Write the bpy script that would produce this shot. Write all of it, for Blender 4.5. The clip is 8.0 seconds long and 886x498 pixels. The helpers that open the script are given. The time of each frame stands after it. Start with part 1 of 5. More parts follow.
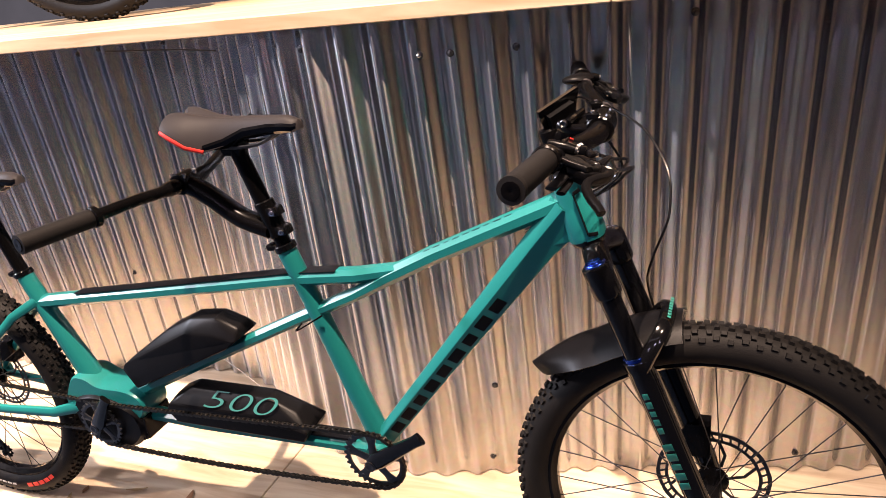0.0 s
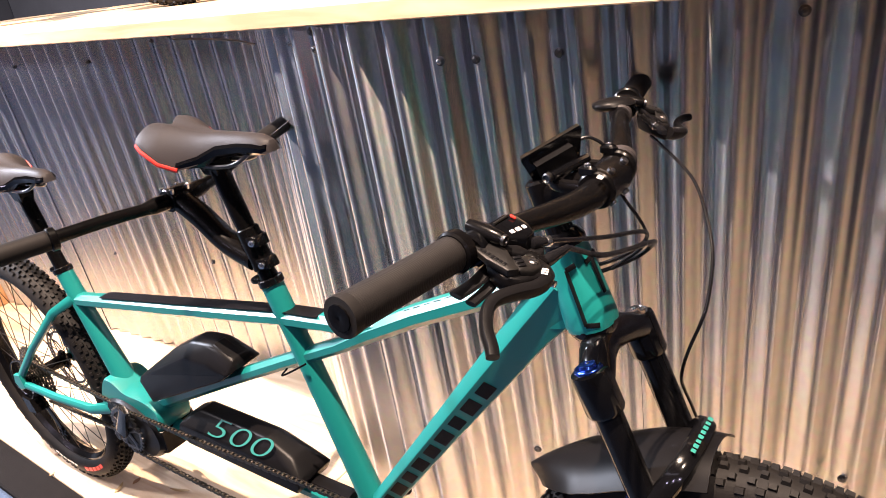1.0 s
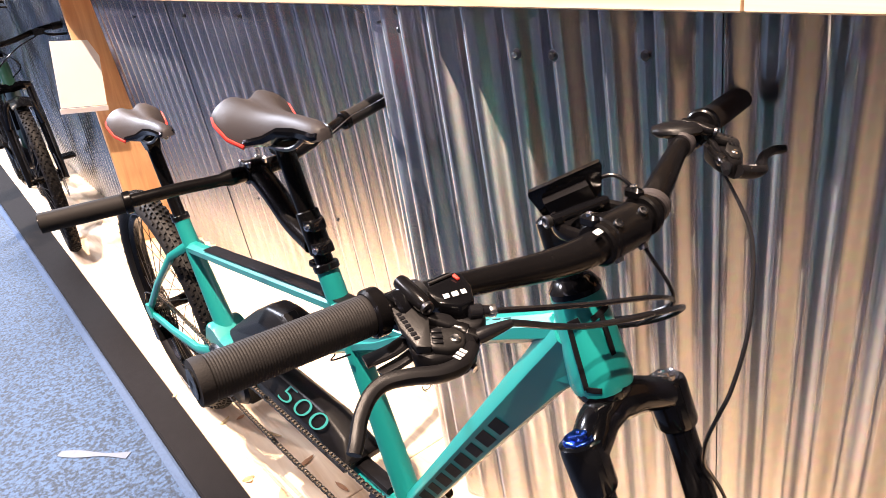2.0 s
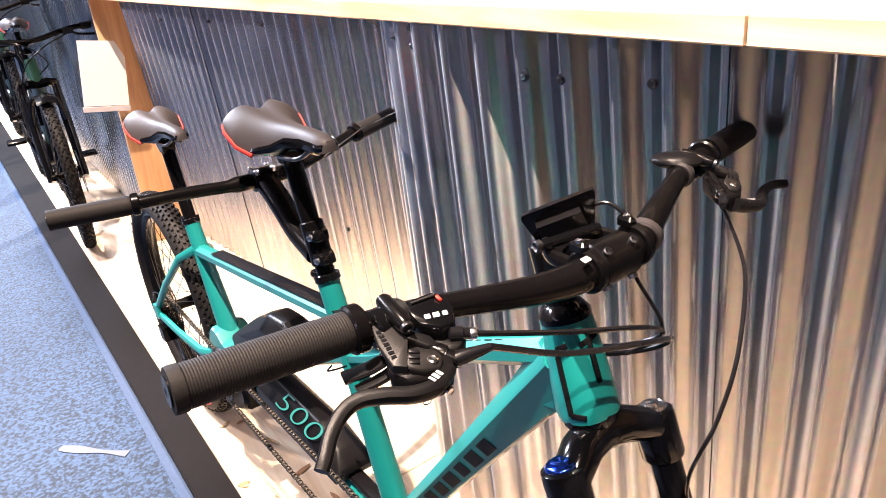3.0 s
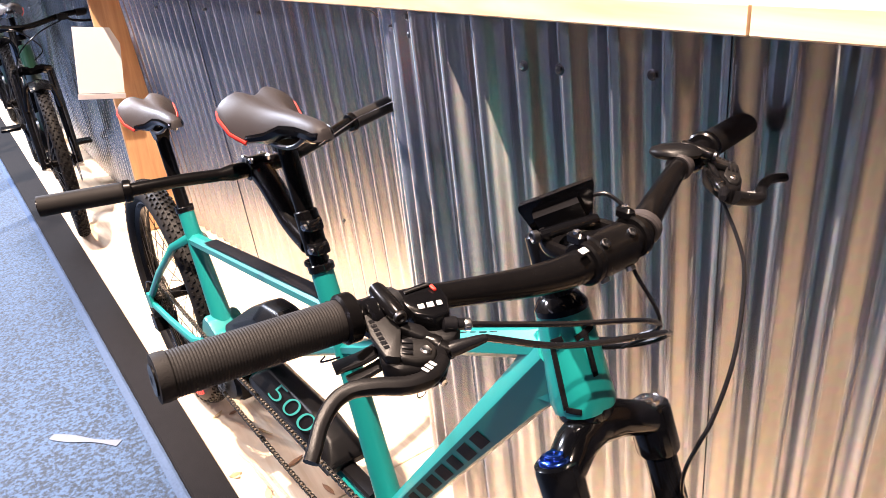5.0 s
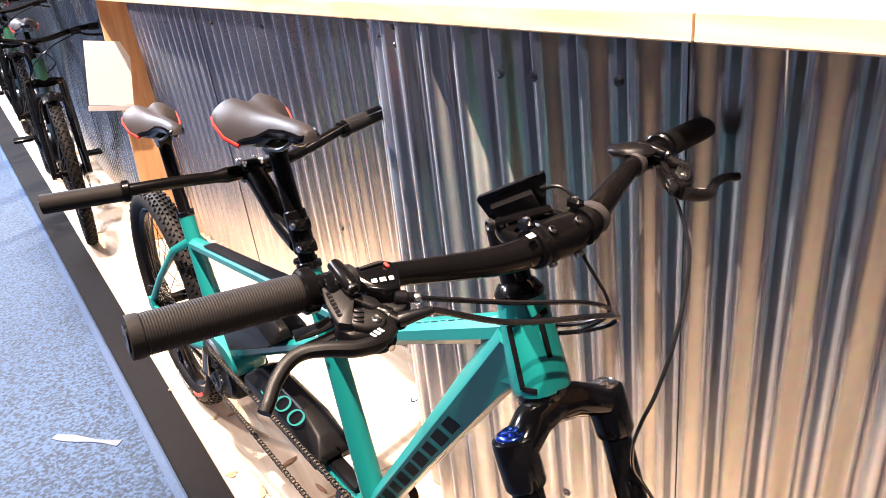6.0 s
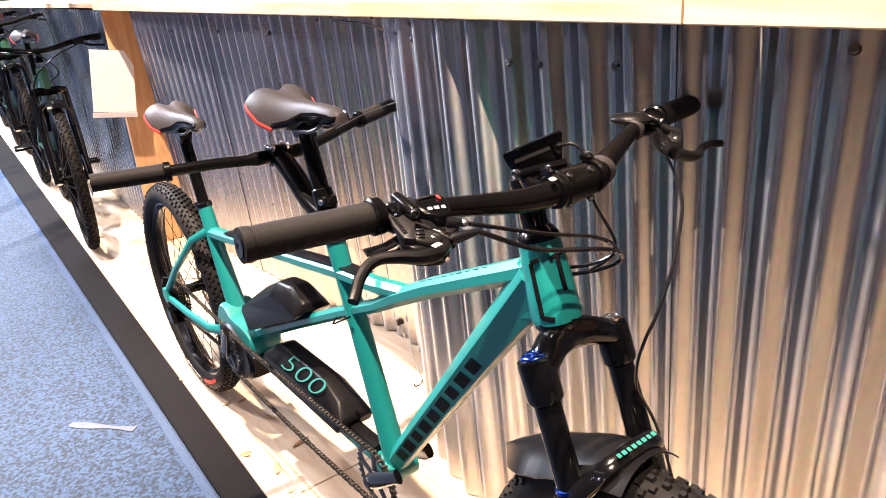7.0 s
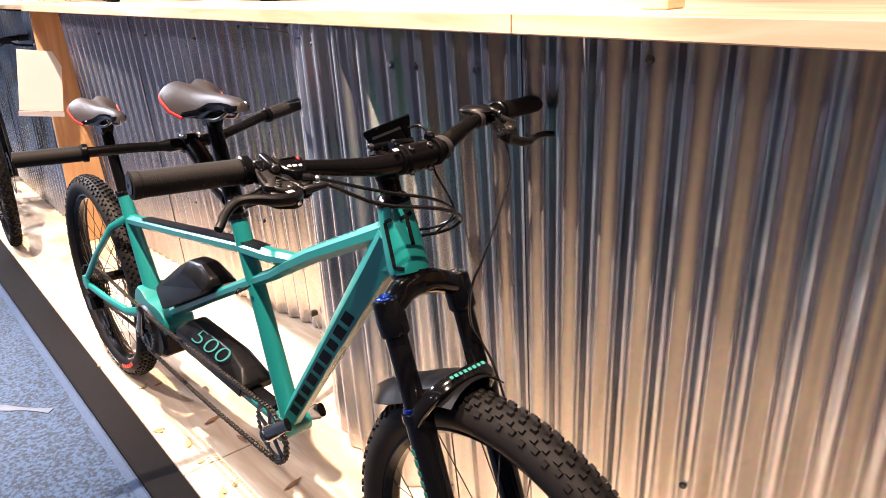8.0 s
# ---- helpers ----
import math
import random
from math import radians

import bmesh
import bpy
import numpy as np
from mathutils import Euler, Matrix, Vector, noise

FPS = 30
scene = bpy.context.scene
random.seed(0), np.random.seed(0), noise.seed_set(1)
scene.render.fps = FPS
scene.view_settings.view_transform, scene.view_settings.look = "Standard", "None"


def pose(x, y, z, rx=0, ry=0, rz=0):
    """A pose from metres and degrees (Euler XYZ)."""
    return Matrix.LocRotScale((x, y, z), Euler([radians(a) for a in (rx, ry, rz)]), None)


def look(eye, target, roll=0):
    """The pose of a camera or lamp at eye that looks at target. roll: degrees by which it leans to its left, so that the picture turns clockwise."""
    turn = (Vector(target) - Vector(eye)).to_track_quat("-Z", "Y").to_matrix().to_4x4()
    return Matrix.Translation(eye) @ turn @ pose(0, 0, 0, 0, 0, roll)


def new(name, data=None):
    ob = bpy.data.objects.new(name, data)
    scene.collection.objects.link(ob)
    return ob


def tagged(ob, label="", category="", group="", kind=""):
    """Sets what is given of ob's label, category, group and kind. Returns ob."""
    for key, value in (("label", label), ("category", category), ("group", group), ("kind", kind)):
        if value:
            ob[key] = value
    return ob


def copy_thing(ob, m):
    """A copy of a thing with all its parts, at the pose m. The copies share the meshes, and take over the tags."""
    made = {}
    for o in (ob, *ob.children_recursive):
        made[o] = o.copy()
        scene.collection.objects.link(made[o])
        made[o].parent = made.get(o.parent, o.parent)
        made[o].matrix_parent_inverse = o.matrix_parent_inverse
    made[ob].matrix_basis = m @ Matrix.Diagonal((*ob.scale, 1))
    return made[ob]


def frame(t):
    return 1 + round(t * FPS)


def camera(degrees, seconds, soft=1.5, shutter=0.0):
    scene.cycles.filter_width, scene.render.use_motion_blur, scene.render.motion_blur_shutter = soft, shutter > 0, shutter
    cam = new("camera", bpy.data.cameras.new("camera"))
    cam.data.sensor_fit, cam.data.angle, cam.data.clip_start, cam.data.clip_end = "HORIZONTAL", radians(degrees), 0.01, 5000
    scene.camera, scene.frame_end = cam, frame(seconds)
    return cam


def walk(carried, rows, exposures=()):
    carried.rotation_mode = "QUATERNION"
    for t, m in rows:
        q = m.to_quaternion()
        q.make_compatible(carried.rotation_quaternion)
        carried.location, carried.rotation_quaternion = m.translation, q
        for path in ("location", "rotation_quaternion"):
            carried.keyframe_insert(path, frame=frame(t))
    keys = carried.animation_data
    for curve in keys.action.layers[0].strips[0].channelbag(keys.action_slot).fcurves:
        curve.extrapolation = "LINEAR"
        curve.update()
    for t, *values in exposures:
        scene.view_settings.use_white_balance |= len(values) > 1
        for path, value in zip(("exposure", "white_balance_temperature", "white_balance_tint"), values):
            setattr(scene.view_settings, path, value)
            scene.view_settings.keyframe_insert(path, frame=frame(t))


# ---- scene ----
# camera and its walk
cam = camera(62.9, 8.0, soft=0.55)
PATH = [
    (0, (0.138, 0.01, 1.32), (-0.602, 1.698, 0.544), -7.3),
    (0.5, (0.259, 0.181, 1.306), (-0.626, 1.795, 0.523), -8.0),
    (1, (0.263, 0.404, 1.305), (-0.886, 1.837, 0.515), -8.7),
    (1.5, (0.268, 0.541, 1.312), (-1.112, 1.733, 0.49), -9.4),
    (1.7, (0.297, 0.579, 1.317), (-1.149, 1.676, 0.476), -9.8),
    (2.8, (0.366, 0.641, 1.33), (-1.146, 1.671, 0.521), -6.0),
    (3, (0.354, 0.636, 1.327), (-1.159, 1.668, 0.523), -5.7),
    (3.5, (0.34, 0.641, 1.324), (-1.17, 1.667, 0.507), -5.3),
    (4, (0.336, 0.643, 1.32), (-1.159, 1.683, 0.494), -4.7),
    (5.5, (0.372, 0.641, 1.318), (-1.135, 1.672, 0.502), -5.0),
    (6, (0.422, 0.643, 1.31), (-1.108, 1.671, 0.533), -4.7),
    (6.5, (0.464, 0.602, 1.3), (-1.092, 1.616, 0.559), -5.8),
    (7, (0.508, 0.505, 1.289), (-1.005, 1.585, 0.552), -4.5),
    (7.5, (0.579, 0.445, 1.278), (-0.8, 1.656, 0.484), -2.4),
    (8, (0.744, 0.458, 1.276), (-0.679, 1.679, 0.579), -1.8),
]
walk(cam, [(t, look(eye, target, roll)) for t, eye, target, roll in PATH],
     [(0, -0.57, 6550, 15), (0.5, -0.32, 6250, 10), (1.0, -0.02, 6350, 12), (1.5, 0.17, 6350, 11), (3.0, 0.20, 6150, 12), (6.5, 0.22, 6200, 11), (7.5, 0.04, 6400, 12), (8, -0.05, 6400, 13)])

# ---- world, lamps, exposure ----
world = bpy.data.worlds.new("hall_world")
scene.world = world
world.use_nodes = True
bg = world.node_tree.nodes["Background"]
bg.inputs["Color"].default_value = (0.88, 0.82, 1.0, 1)
bg.inputs["Strength"].default_value = 0.035
scene.view_settings.exposure = 0.0


def spot(name, eye, target, watts, colour, size_deg, blend=0.5, radius=0.05):
    d = bpy.data.lights.new(name, "SPOT")
    d.energy, d.color, d.spot_size, d.spot_blend, d.shadow_soft_size = watts, colour, radians(size_deg), blend, radius
    ob = new(name, d)
    ob.matrix_world = look(eye, target)
    return ob


def area(name, eye, target, watts, colour, sx, sy):
    d = bpy.data.lights.new(name, "AREA")
    d.shape, d.size, d.size_y, d.energy, d.color = "RECTANGLE", sx, sy, watts, colour
    ob = new(name, d)
    ob.matrix_world = look(eye, target)
    return ob


WARM, COOL = (1.0, 0.75, 0.57), (0.70, 0.69, 1.0)
# warm stand spots on a truss before the counter
for x, tx, w in ((-0.2, -1.0, 2800), (-2.4, -2.6, 2500), (-5.0, -5.2, 2500), (-8.0, -8.2, 2500)):
    spot("stand_spot", (x, 0.48, 4.3), (tx, 1.22, 0.2), w, WARM, 42, 0.6, 0.025)
spot("stand_spot", (1.5, -0.35, 4.3), (0.65, 1.45, 0.1), 1350, WARM, 34, 0.6, 0.025)
# cool hall lights over the aisle
area("hall_light", (-9.5, -0.6, 5.0), (-7.5, 0.6, 0.0), 2300, (0.84, 0.88, 1.0), 0.8, 0.5)
area("hall_light", (-5.2, -1.8, 5.0), (-4.0, 1.0, 0.3), 420, (1.0, 0.90, 0.92), 0.35, 0.3)
area("hall_light", (-1.0, -4.6, 6.4), (-1.0, -4.9, 0.0), 30, (0.92, 0.84, 1.0), 7.0, 0.7)
# unseen low fill spots, added to draw bright lines down the steel ribs
for x, y, w in ((2.6, -3.2, 85), (0.9, -3.6, 80), (-1.2, -3.8, 70), (-3.4, -3.4, 110), (-6.0, -3.0, 300)):
    spot("rib_fill_spot", (x, y, 3.1), (x * 0.6 - 0.3, 1.4, 0.8), w, (0.88, 0.77, 1.0), 46, 0.8, 0.08)

# ---- materials ----


def material(name, colour, rough=0.5, metal=0.0, vary=0.12, scale=12.0, bump=0.0, bump_scale=120.0, coat=0.0,
             stretch=(1, 1, 1), spread=0.06, spec=0.5, each=0.0, crisp=False):
    m = bpy.data.materials.new(name)
    m.use_nodes = True
    nt = m.node_tree
    b = nt.nodes["Principled BSDF"]
    N, L = nt.nodes.new, nt.links.new
    co = N("ShaderNodeTexCoord")
    mp = N("ShaderNodeMapping")
    mp.inputs["Scale"].default_value = stretch
    L(co.outputs["Object"], mp.inputs["Vector"])
    n1 = N("ShaderNodeTexNoise")
    n1.inputs["Scale"].default_value, n1.inputs["Detail"].default_value = scale, 6
    L(mp.outputs[0], n1.inputs["Vector"])
    n2 = N("ShaderNodeTexNoise")
    n2.inputs["Scale"].default_value, n2.inputs["Detail"].default_value = bump_scale, 4
    L(mp.outputs[0], n2.inputs["Vector"])
    mix = N("ShaderNodeMix")
    mix.data_type = "RGBA"
    mix.inputs["A"].default_value = (*[c * (1 - vary) for c in colour], 1)
    mix.inputs["B"].default_value = (*[min(1, c * (1 + vary)) for c in colour], 1)
    if crisp:
        cut = N("ShaderNodeMapRange")
        cut.inputs["From Min"].default_value, cut.inputs["From Max"].default_value = 0.40, 0.60
        L(n1.outputs["Fac"], cut.inputs["Value"])
        L(cut.outputs[0], mix.inputs["Factor"])
    else:
        L(n1.outputs["Fac"], mix.inputs["Factor"])
    out = mix.outputs["Result"]
    if each:
        info = N("ShaderNodeObjectInfo")
        hsv = N("ShaderNodeHueSaturation")
        mr = N("ShaderNodeMapRange")
        mr.inputs["To Min"].default_value, mr.inputs["To Max"].default_value = 1 - each, 1 + each
        L(info.outputs["Random"], mr.inputs["Value"])
        L(mr.outputs[0], hsv.inputs["Value"])
        L(out, hsv.inputs["Color"])
        out = hsv.outputs["Color"]
    L(out, b.inputs["Base Color"])
    r = N("ShaderNodeMapRange")
    r.inputs["To Min"].default_value, r.inputs["To Max"].default_value = max(0.02, rough - spread), min(1, rough + spread)
    L(n2.outputs["Fac"], r.inputs["Value"])
    L(r.outputs[0], b.inputs["Roughness"])
    b.inputs["Metallic"].default_value = metal
    b.inputs["Specular IOR Level"].default_value = spec
    b.inputs["Coat Weight"].default_value = coat
    b.inputs["Coat Roughness"].default_value = 0.06
    if bump:
        bp = N("ShaderNodeBump")
        bp.inputs["Strength"].default_value, bp.inputs["Distance"].default_value = 1.0, bump
        L(n2.outputs["Fac"], bp.inputs["Height"])
        L(bp.outputs[0], b.inputs["Normal"])
    return m


def pine(name, light, dark, along="x", rough=0.5):
    """Pine board: long wavy grain, a few knots, fine fibre."""
    m = bpy.data.materials.new(name)
    m.use_nodes = True
    nt = m.node_tree
    b = nt.nodes["Principled BSDF"]
    N, L = nt.nodes.new, nt.links.new
    co, mp = N("ShaderNodeTexCoord"), N("ShaderNodeMapping")
    mp.inputs["Scale"].default_value = {"x": (1.0, 9, 9), "z": (9, 9, 1.0)}[along]
    L(co.outputs["Object"], mp.inputs["Vector"])
    n = N("ShaderNodeTexNoise")
    n.inputs["Scale"].default_value, n.inputs["Detail"].default_value, n.inputs["Distortion"].default_value = 2.6, 8, 1.2
    L(mp.outputs[0], n.inputs["Vector"])
    rp = N("ShaderNodeValToRGB")
    rp.color_ramp.elements[0].position, rp.color_ramp.elements[1].position = 0.35, 0.62
    rp.color_ramp.elements[0].color, rp.color_ramp.elements[1].color = (*dark, 1), (*light, 1)
    L(n.outputs["Fac"], rp.inputs["Fac"])
    v = N("ShaderNodeTexVoronoi")
    v.inputs["Scale"].default_value = 1.7
    mp2 = N("ShaderNodeMapping")
    mp2.inputs["Scale"].default_value = (1.0, 2.0, 1.0) if along == "x" else (2, 2, 1)
    L(co.outputs["Object"], mp2.inputs["Vector"])
    L(mp2.outputs[0], v.inputs["Vector"])
    kr = N("ShaderNodeValToRGB")
    kr.color_ramp.elements[0].position, kr.color_ramp.elements[1].position = 0.02, 0.06
    L(v.outputs["Distance"], kr.inputs["Fac"])
    kn = N("ShaderNodeMix")
    kn.data_type = "RGBA"
    kn.inputs["A"].default_value = (0.30, 0.13, 0.05, 1)
    L(kr.outputs["Color"], kn.inputs["Factor"])
    L(rp.outputs["Color"], kn.inputs["B"])
    L(kn.outputs["Result"], b.inputs["Base Color"])
    b.inputs["Roughness"].default_value = rough
    bp = N("ShaderNodeBump")
    bp.inputs["Strength"].default_value, bp.inputs["Distance"].default_value = 0.5, 0.0008
    L(n.outputs["Fac"], bp.inputs["Height"])
    L(bp.outputs[0], b.inputs["Normal"])
    return m


def galvanised():
    """Zinc-coated sheet: soft long streaks in the gloss, spangle, a few dull stains."""
    m = bpy.data.materials.new("galvanised_steel")
    m.use_nodes = True
    nt = m.node_tree
    b = nt.nodes["Principled BSDF"]
    N, L = nt.nodes.new, nt.links.new
    co, mp = N("ShaderNodeTexCoord"), N("ShaderNodeMapping")
    mp.inputs["Scale"].default_value = (9, 9, 0.8)
    L(co.outputs["Object"], mp.inputs["Vector"])
    n = N("ShaderNodeTexNoise")
    n.inputs["Scale"].default_value, n.inputs["Detail"].default_value = 3.0, 7
    L(mp.outputs[0], n.inputs["Vector"])
    v = N("ShaderNodeTexVoronoi")
    v.inputs["Scale"].default_value = 90
    L(co.outputs["Object"], v.inputs["Vector"])
    st = N("ShaderNodeTexNoise")
    st.inputs["Scale"].default_value, st.inputs["Detail"].default_value = 3.5, 5
    L(co.outputs["Object"], st.inputs["Vector"])
    cr = N("ShaderNodeValToRGB")
    cr.color_ramp.elements[0].color, cr.color_ramp.elements[1].color = (0.43, 0.425, 0.425, 1), (0.57, 0.565, 0.565, 1)
    cr.color_ramp.elements[0].position, cr.color_ramp.elements[1].position = 0.3, 0.7
    L(n.outputs["Fac"], cr.inputs["Fac"])
    mx = N("ShaderNodeMix")
    mx.data_type, mx.blend_type = "RGBA", "MULTIPLY"
    mx.inputs["Factor"].default_value = 0.12
    L(cr.outputs["Color"], mx.inputs["A"])
    L(v.outputs["Color"], mx.inputs["B"])
    L(mx.outputs["Result"], b.inputs["Base Color"])
    b.inputs["Metallic"].default_value = 1.0
    mr = N("ShaderNodeMapRange")
    mr.inputs["To Min"].default_value, mr.inputs["To Max"].default_value = 0.21, 0.29
    L(st.outputs["Fac"], mr.inputs["Value"])
    L(mr.outputs[0], b.inputs["Roughness"])
    dull = N("ShaderNodeBsdfPrincipled")
    dull.inputs["Metallic"].default_value, dull.inputs["Roughness"].default_value = 1.0, 0.41
    # rolled across the sheet, so that gloss spreads up and down the ribs
    up = N("ShaderNodeCombineXYZ")
    up.inputs[2].default_value = 1.0
    for s, k in ((dull, 0.94), (b, 0.97)):
        s.inputs["Anisotropic"].default_value = k
        L(up.outputs[0], s.inputs["Tangent"])
    L(mx.outputs["Result"], dull.inputs["Base Color"])
    both = N("ShaderNodeMixShader")
    both.inputs["Fac"].default_value = 0.09
    L(b.outputs[0], both.inputs[1])
    L(dull.outputs[0], both.inputs[2])
    L(both.outputs[0], nt.nodes["Material Output"].inputs["Surface"])
    bp = N("ShaderNodeBump")
    bp.inputs["Strength"].default_value, bp.inputs["Distance"].default_value = 0.10, 0.0008
    L(n.outputs["Fac"], bp.inputs["Height"])
    L(bp.outputs[0], b.inputs["Normal"])
    return m


GALV = galvanised()
PINE = pine("pine_board", (0.76, 0.58, 0.38), (0.62, 0.42, 0.24))
PINE_UP = pine("pine_post", (0.66, 0.40, 0.20), (0.52, 0.28, 0.13), "z")
PINE_FLOOR = pine("pine_floor", (0.70, 0.57, 0.41), (0.54, 0.39, 0.25), "x", 0.42)
TEAL = material("teal_paint", (0.008, 0.175, 0.165), 0.33, 0.0, 0.05, 6, coat=0.14, spread=0.03)
BLACK = material("black_anodised", (0.0028, 0.0026, 0.0028), 0.24, 0.0, 0.3, 30, spread=0.08, spec=0.13)
GLOSS = material("gloss_black", (0.0025, 0.0025, 0.003), 0.12, 0.0, 0.2, 20, coat=0.12, spread=0.04, spec=0.35)
GREYPL = material("worn_grey_plastic", (0.0085, 0.008, 0.008), 0.42, 0.0, 0.4, 160, bump=0.0001, bump_scale=1500, spec=0.25)
MATT = material("matt_black_plastic", (0.0045, 0.0043, 0.0048), 0.36, 0.0, 0.25, 40, bump=0.0001, bump_scale=900, spec=0.10)
RUBBER = material("tyre_rubber", (0.0075, 0.0068, 0.0066), 0.62, 0.0, 0.35, 25, bump=0.0004, bump_scale=400, spec=0.15)
GRIP = material("grip_rubber", (0.0105, 0.0095, 0.0095), 0.66, 0.0, 0.25, 40, bump=0.0002, bump_scale=700, spec=0.15)
GREY = material("saddle_cover", (0.027, 0.024, 0.025), 0.52, 0.0, 0.15, 18, bump=0.0003, bump_scale=600, spec=0.18)
RED = material("red_trim", (0.62, 0.03, 0.02), 0.45, 0.0, 0.1, 20)
STEEL = material("polished_steel", (0.72, 0.72, 0.73), 0.2, 1.0, 0.12, 40)
DARKSTEEL = material("dark_steel", (0.10, 0.10, 0.105), 0.35, 1.0, 0.3, 60)
CHAIN = material("chain_steel", (0.075, 0.065, 0.055), 0.38, 1.0, 0.3, 90)
BLUE = material("blue_anodised", (0.05, 0.12, 0.62), 0.20, 1.0, 0.15, 40)
TEALMARK = material("teal_lettering", (0.010, 0.15, 0.125), 0.5, 0.0, 0.05, 30)
WHITE = material("white_print", (0.42, 0.42, 0.43), 0.5, 0.0, 0.04, 30)
PAPER = material("white_paper", (0.85, 0.85, 0.84), 0.45, 0.0, 0.03, 9)
DECAL = material("black_decal", (0.005, 0.005, 0.006), 0.34, 0.0, 0.2, 60, spec=0.10)
CABLE = material("cable_sheath", (0.005, 0.005, 0.006), 0.25, 0.0, 0.2, 60, spec=0.3)
CARPET = material("blue_grey_carpet", (0.017, 0.034, 0.070), 0.6, 0.0, 0.72, 95, bump=0.002, bump_scale=420, spec=0.25, crisp=True)
CARPET_EDGE = material("pale_carpet_edge", (0.05, 0.075, 0.13), 0.9, 0.0, 0.3, 120, bump=0.002, bump_scale=400, spec=0.1)
BLACKBOARD = material("black_felt_strip", (0.0055, 0.005, 0.0055), 0.85, 0.0, 0.4, 30, bump=0.001, bump_scale=300, spec=0.1)
HALL = material("hall_paint", (0.075, 0.068, 0.070), 0.8, 0.0, 0.2, 3, spec=0.2)
LEAF = material("dry_leaf", (0.45, 0.30, 0.14), 0.7, 0.0, 0.3, 60)
BARK = material("wood_chip", (0.30, 0.15, 0.07), 0.75, 0.0, 0.3, 80)
GREENPAINT = material("dark_green_paint", (0.012, 0.06, 0.035), 0.3, 0.0, 0.1, 8, coat=0.3)
GLASSY = material("clear_plastic", (0.55, 0.52, 0.54), 0.15, 0.0, 0.05, 10)
# soft glare on the carpet, put into a colour of its own
GLARE = material("carpet_glare", (0.052, 0.062, 0.090), 0.6, 0.0, 0.4, 40)

# ---- mesh tools ----


class Shape:
    """Collects vertices and faces for one mesh."""

    def __init__(self):
        self.v, self.f = [], []

    def add(self, verts, faces):
        k = len(self.v)
        self.v += [tuple(p) for p in verts]
        self.f += [tuple(i + k for i in q) for q in faces]
        return self

    def rings(self, rows, closed=False, caps=True):
        n = len(rows[0])
        verts = [p for r in rows for p in r]
        faces = []
        m = len(rows)
        for i in range(m if closed else m - 1):
            a, b = i * n, ((i + 1) % m) * n
            for j in range(n):
                faces.append((a + j, a + (j + 1) % n, b + (j + 1) % n, b + j))
        if caps and not closed:
            faces.append(tuple(range(n - 1, -1, -1)))
            faces.append(tuple((m - 1) * n + j for j in range(n)))
        return self.add(verts, faces)

    def tube(self, pts, rad, n=12, flat=None, power=2.0, closed=False, side=(0, 1, 0), caps=True, profile=None):
        """Sweep a (super)ellipse along pts. rad: one or a list of radii across `side`; flat: radii the other way."""
        pts = [Vector(p) for p in pts]
        m = len(pts)
        rad = rad if isinstance(rad, (list, tuple)) else [rad] * m
        flat = flat if flat is not None else rad
        flat = flat if isinstance(flat, (list, tuple)) else [flat] * m
        rows, s = [], Vector(side)
        for i, p in enumerate(pts):
            if closed:
                d = (pts[(i + 1) % m] - pts[i - 1]).normalized()
            else:
                d = (pts[min(i + 1, m - 1)] - pts[max(i - 1, 0)]).normalized()
            u = s - d * s.dot(d)
            if u.length < 1e-4:
                u = d.orthogonal()
            u.normalize()
            s = u
            w = d.cross(u)
            if profile:
                rows.append([p + u * (a * rad[i]) + w * (b * flat[i]) for a, b in profile])
                continue
            row = []
            for j in range(n):
                a = 2 * math.pi * (j + 0.5) / n
                c, e = math.cos(a), math.sin(a)
                q = (abs(c) ** power + abs(e) ** power) ** (-1 / power)
                row.append(p + u * (c * q * rad[i]) + w * (e * q * flat[i]))
            rows.append(row)
        return self.rings(rows, closed, caps)

    def lathe(self, centre, axis, profile, n=24):
        """profile: (radius, distance along the axis)."""
        c, d = Vector(centre), Vector(axis).normalized()
        u = d.orthogonal().normalized()
        w = d.cross(u)
        rows = [[c + d * h + (u * math.cos(2 * math.pi * j / n) + w * math.sin(2 * math.pi * j / n)) * max(r, 1e-4)
                 for j in range(n)] for r, h in profile]
        return self.rings(rows)

    def prism(self, outline, y0, y1, inset=0.0):
        """An outline in x, z pulled from y0 to y1, its rims drawn in by inset."""
        cx = sum(p[0] for p in outline) / len(outline)
        cz = sum(p[1] for p in outline) / len(outline)

        def ring(y, k):
            return [(cx + (x - cx) * k, y, cz + (z - cz) * k) for x, z in outline]
        e = inset
        size = max(max(abs(p[0] - cx), abs(p[1] - cz)) for p in outline)
        k = 1 - e / size
        sg = 1 if y1 > y0 else -1
        rows = [ring(y0, k), ring(y0 + sg * e, 1), ring(y1 - sg * e, 1), ring(y1, k)] if e else [ring(y0, 1), ring(y1, 1)]
        return self.rings(rows)

    def box(self, size, m=None, bevel=0.002):
        sx, sy, sz = [s / 2 for s in size]
        b = min(bevel, sx * 0.9, sy * 0.9, sz * 0.9)
        m = m if m is not None else Matrix()
        rows = []
        for z, i in ((-sz, b), (-sz + b, 0), (sz - b, 0), (sz, b)):
            x, y = sx - i, sy - i
            rows.append([m @ Vector(p) for p in ((-x + b, -y, z), (x - b, -y, z), (x, -y + b, z), (x, y - b, z),
                                                 (x - b, y, z), (-x + b, y, z), (-x, y - b, z), (-x, -y + b, z))])
        return self.rings(rows)

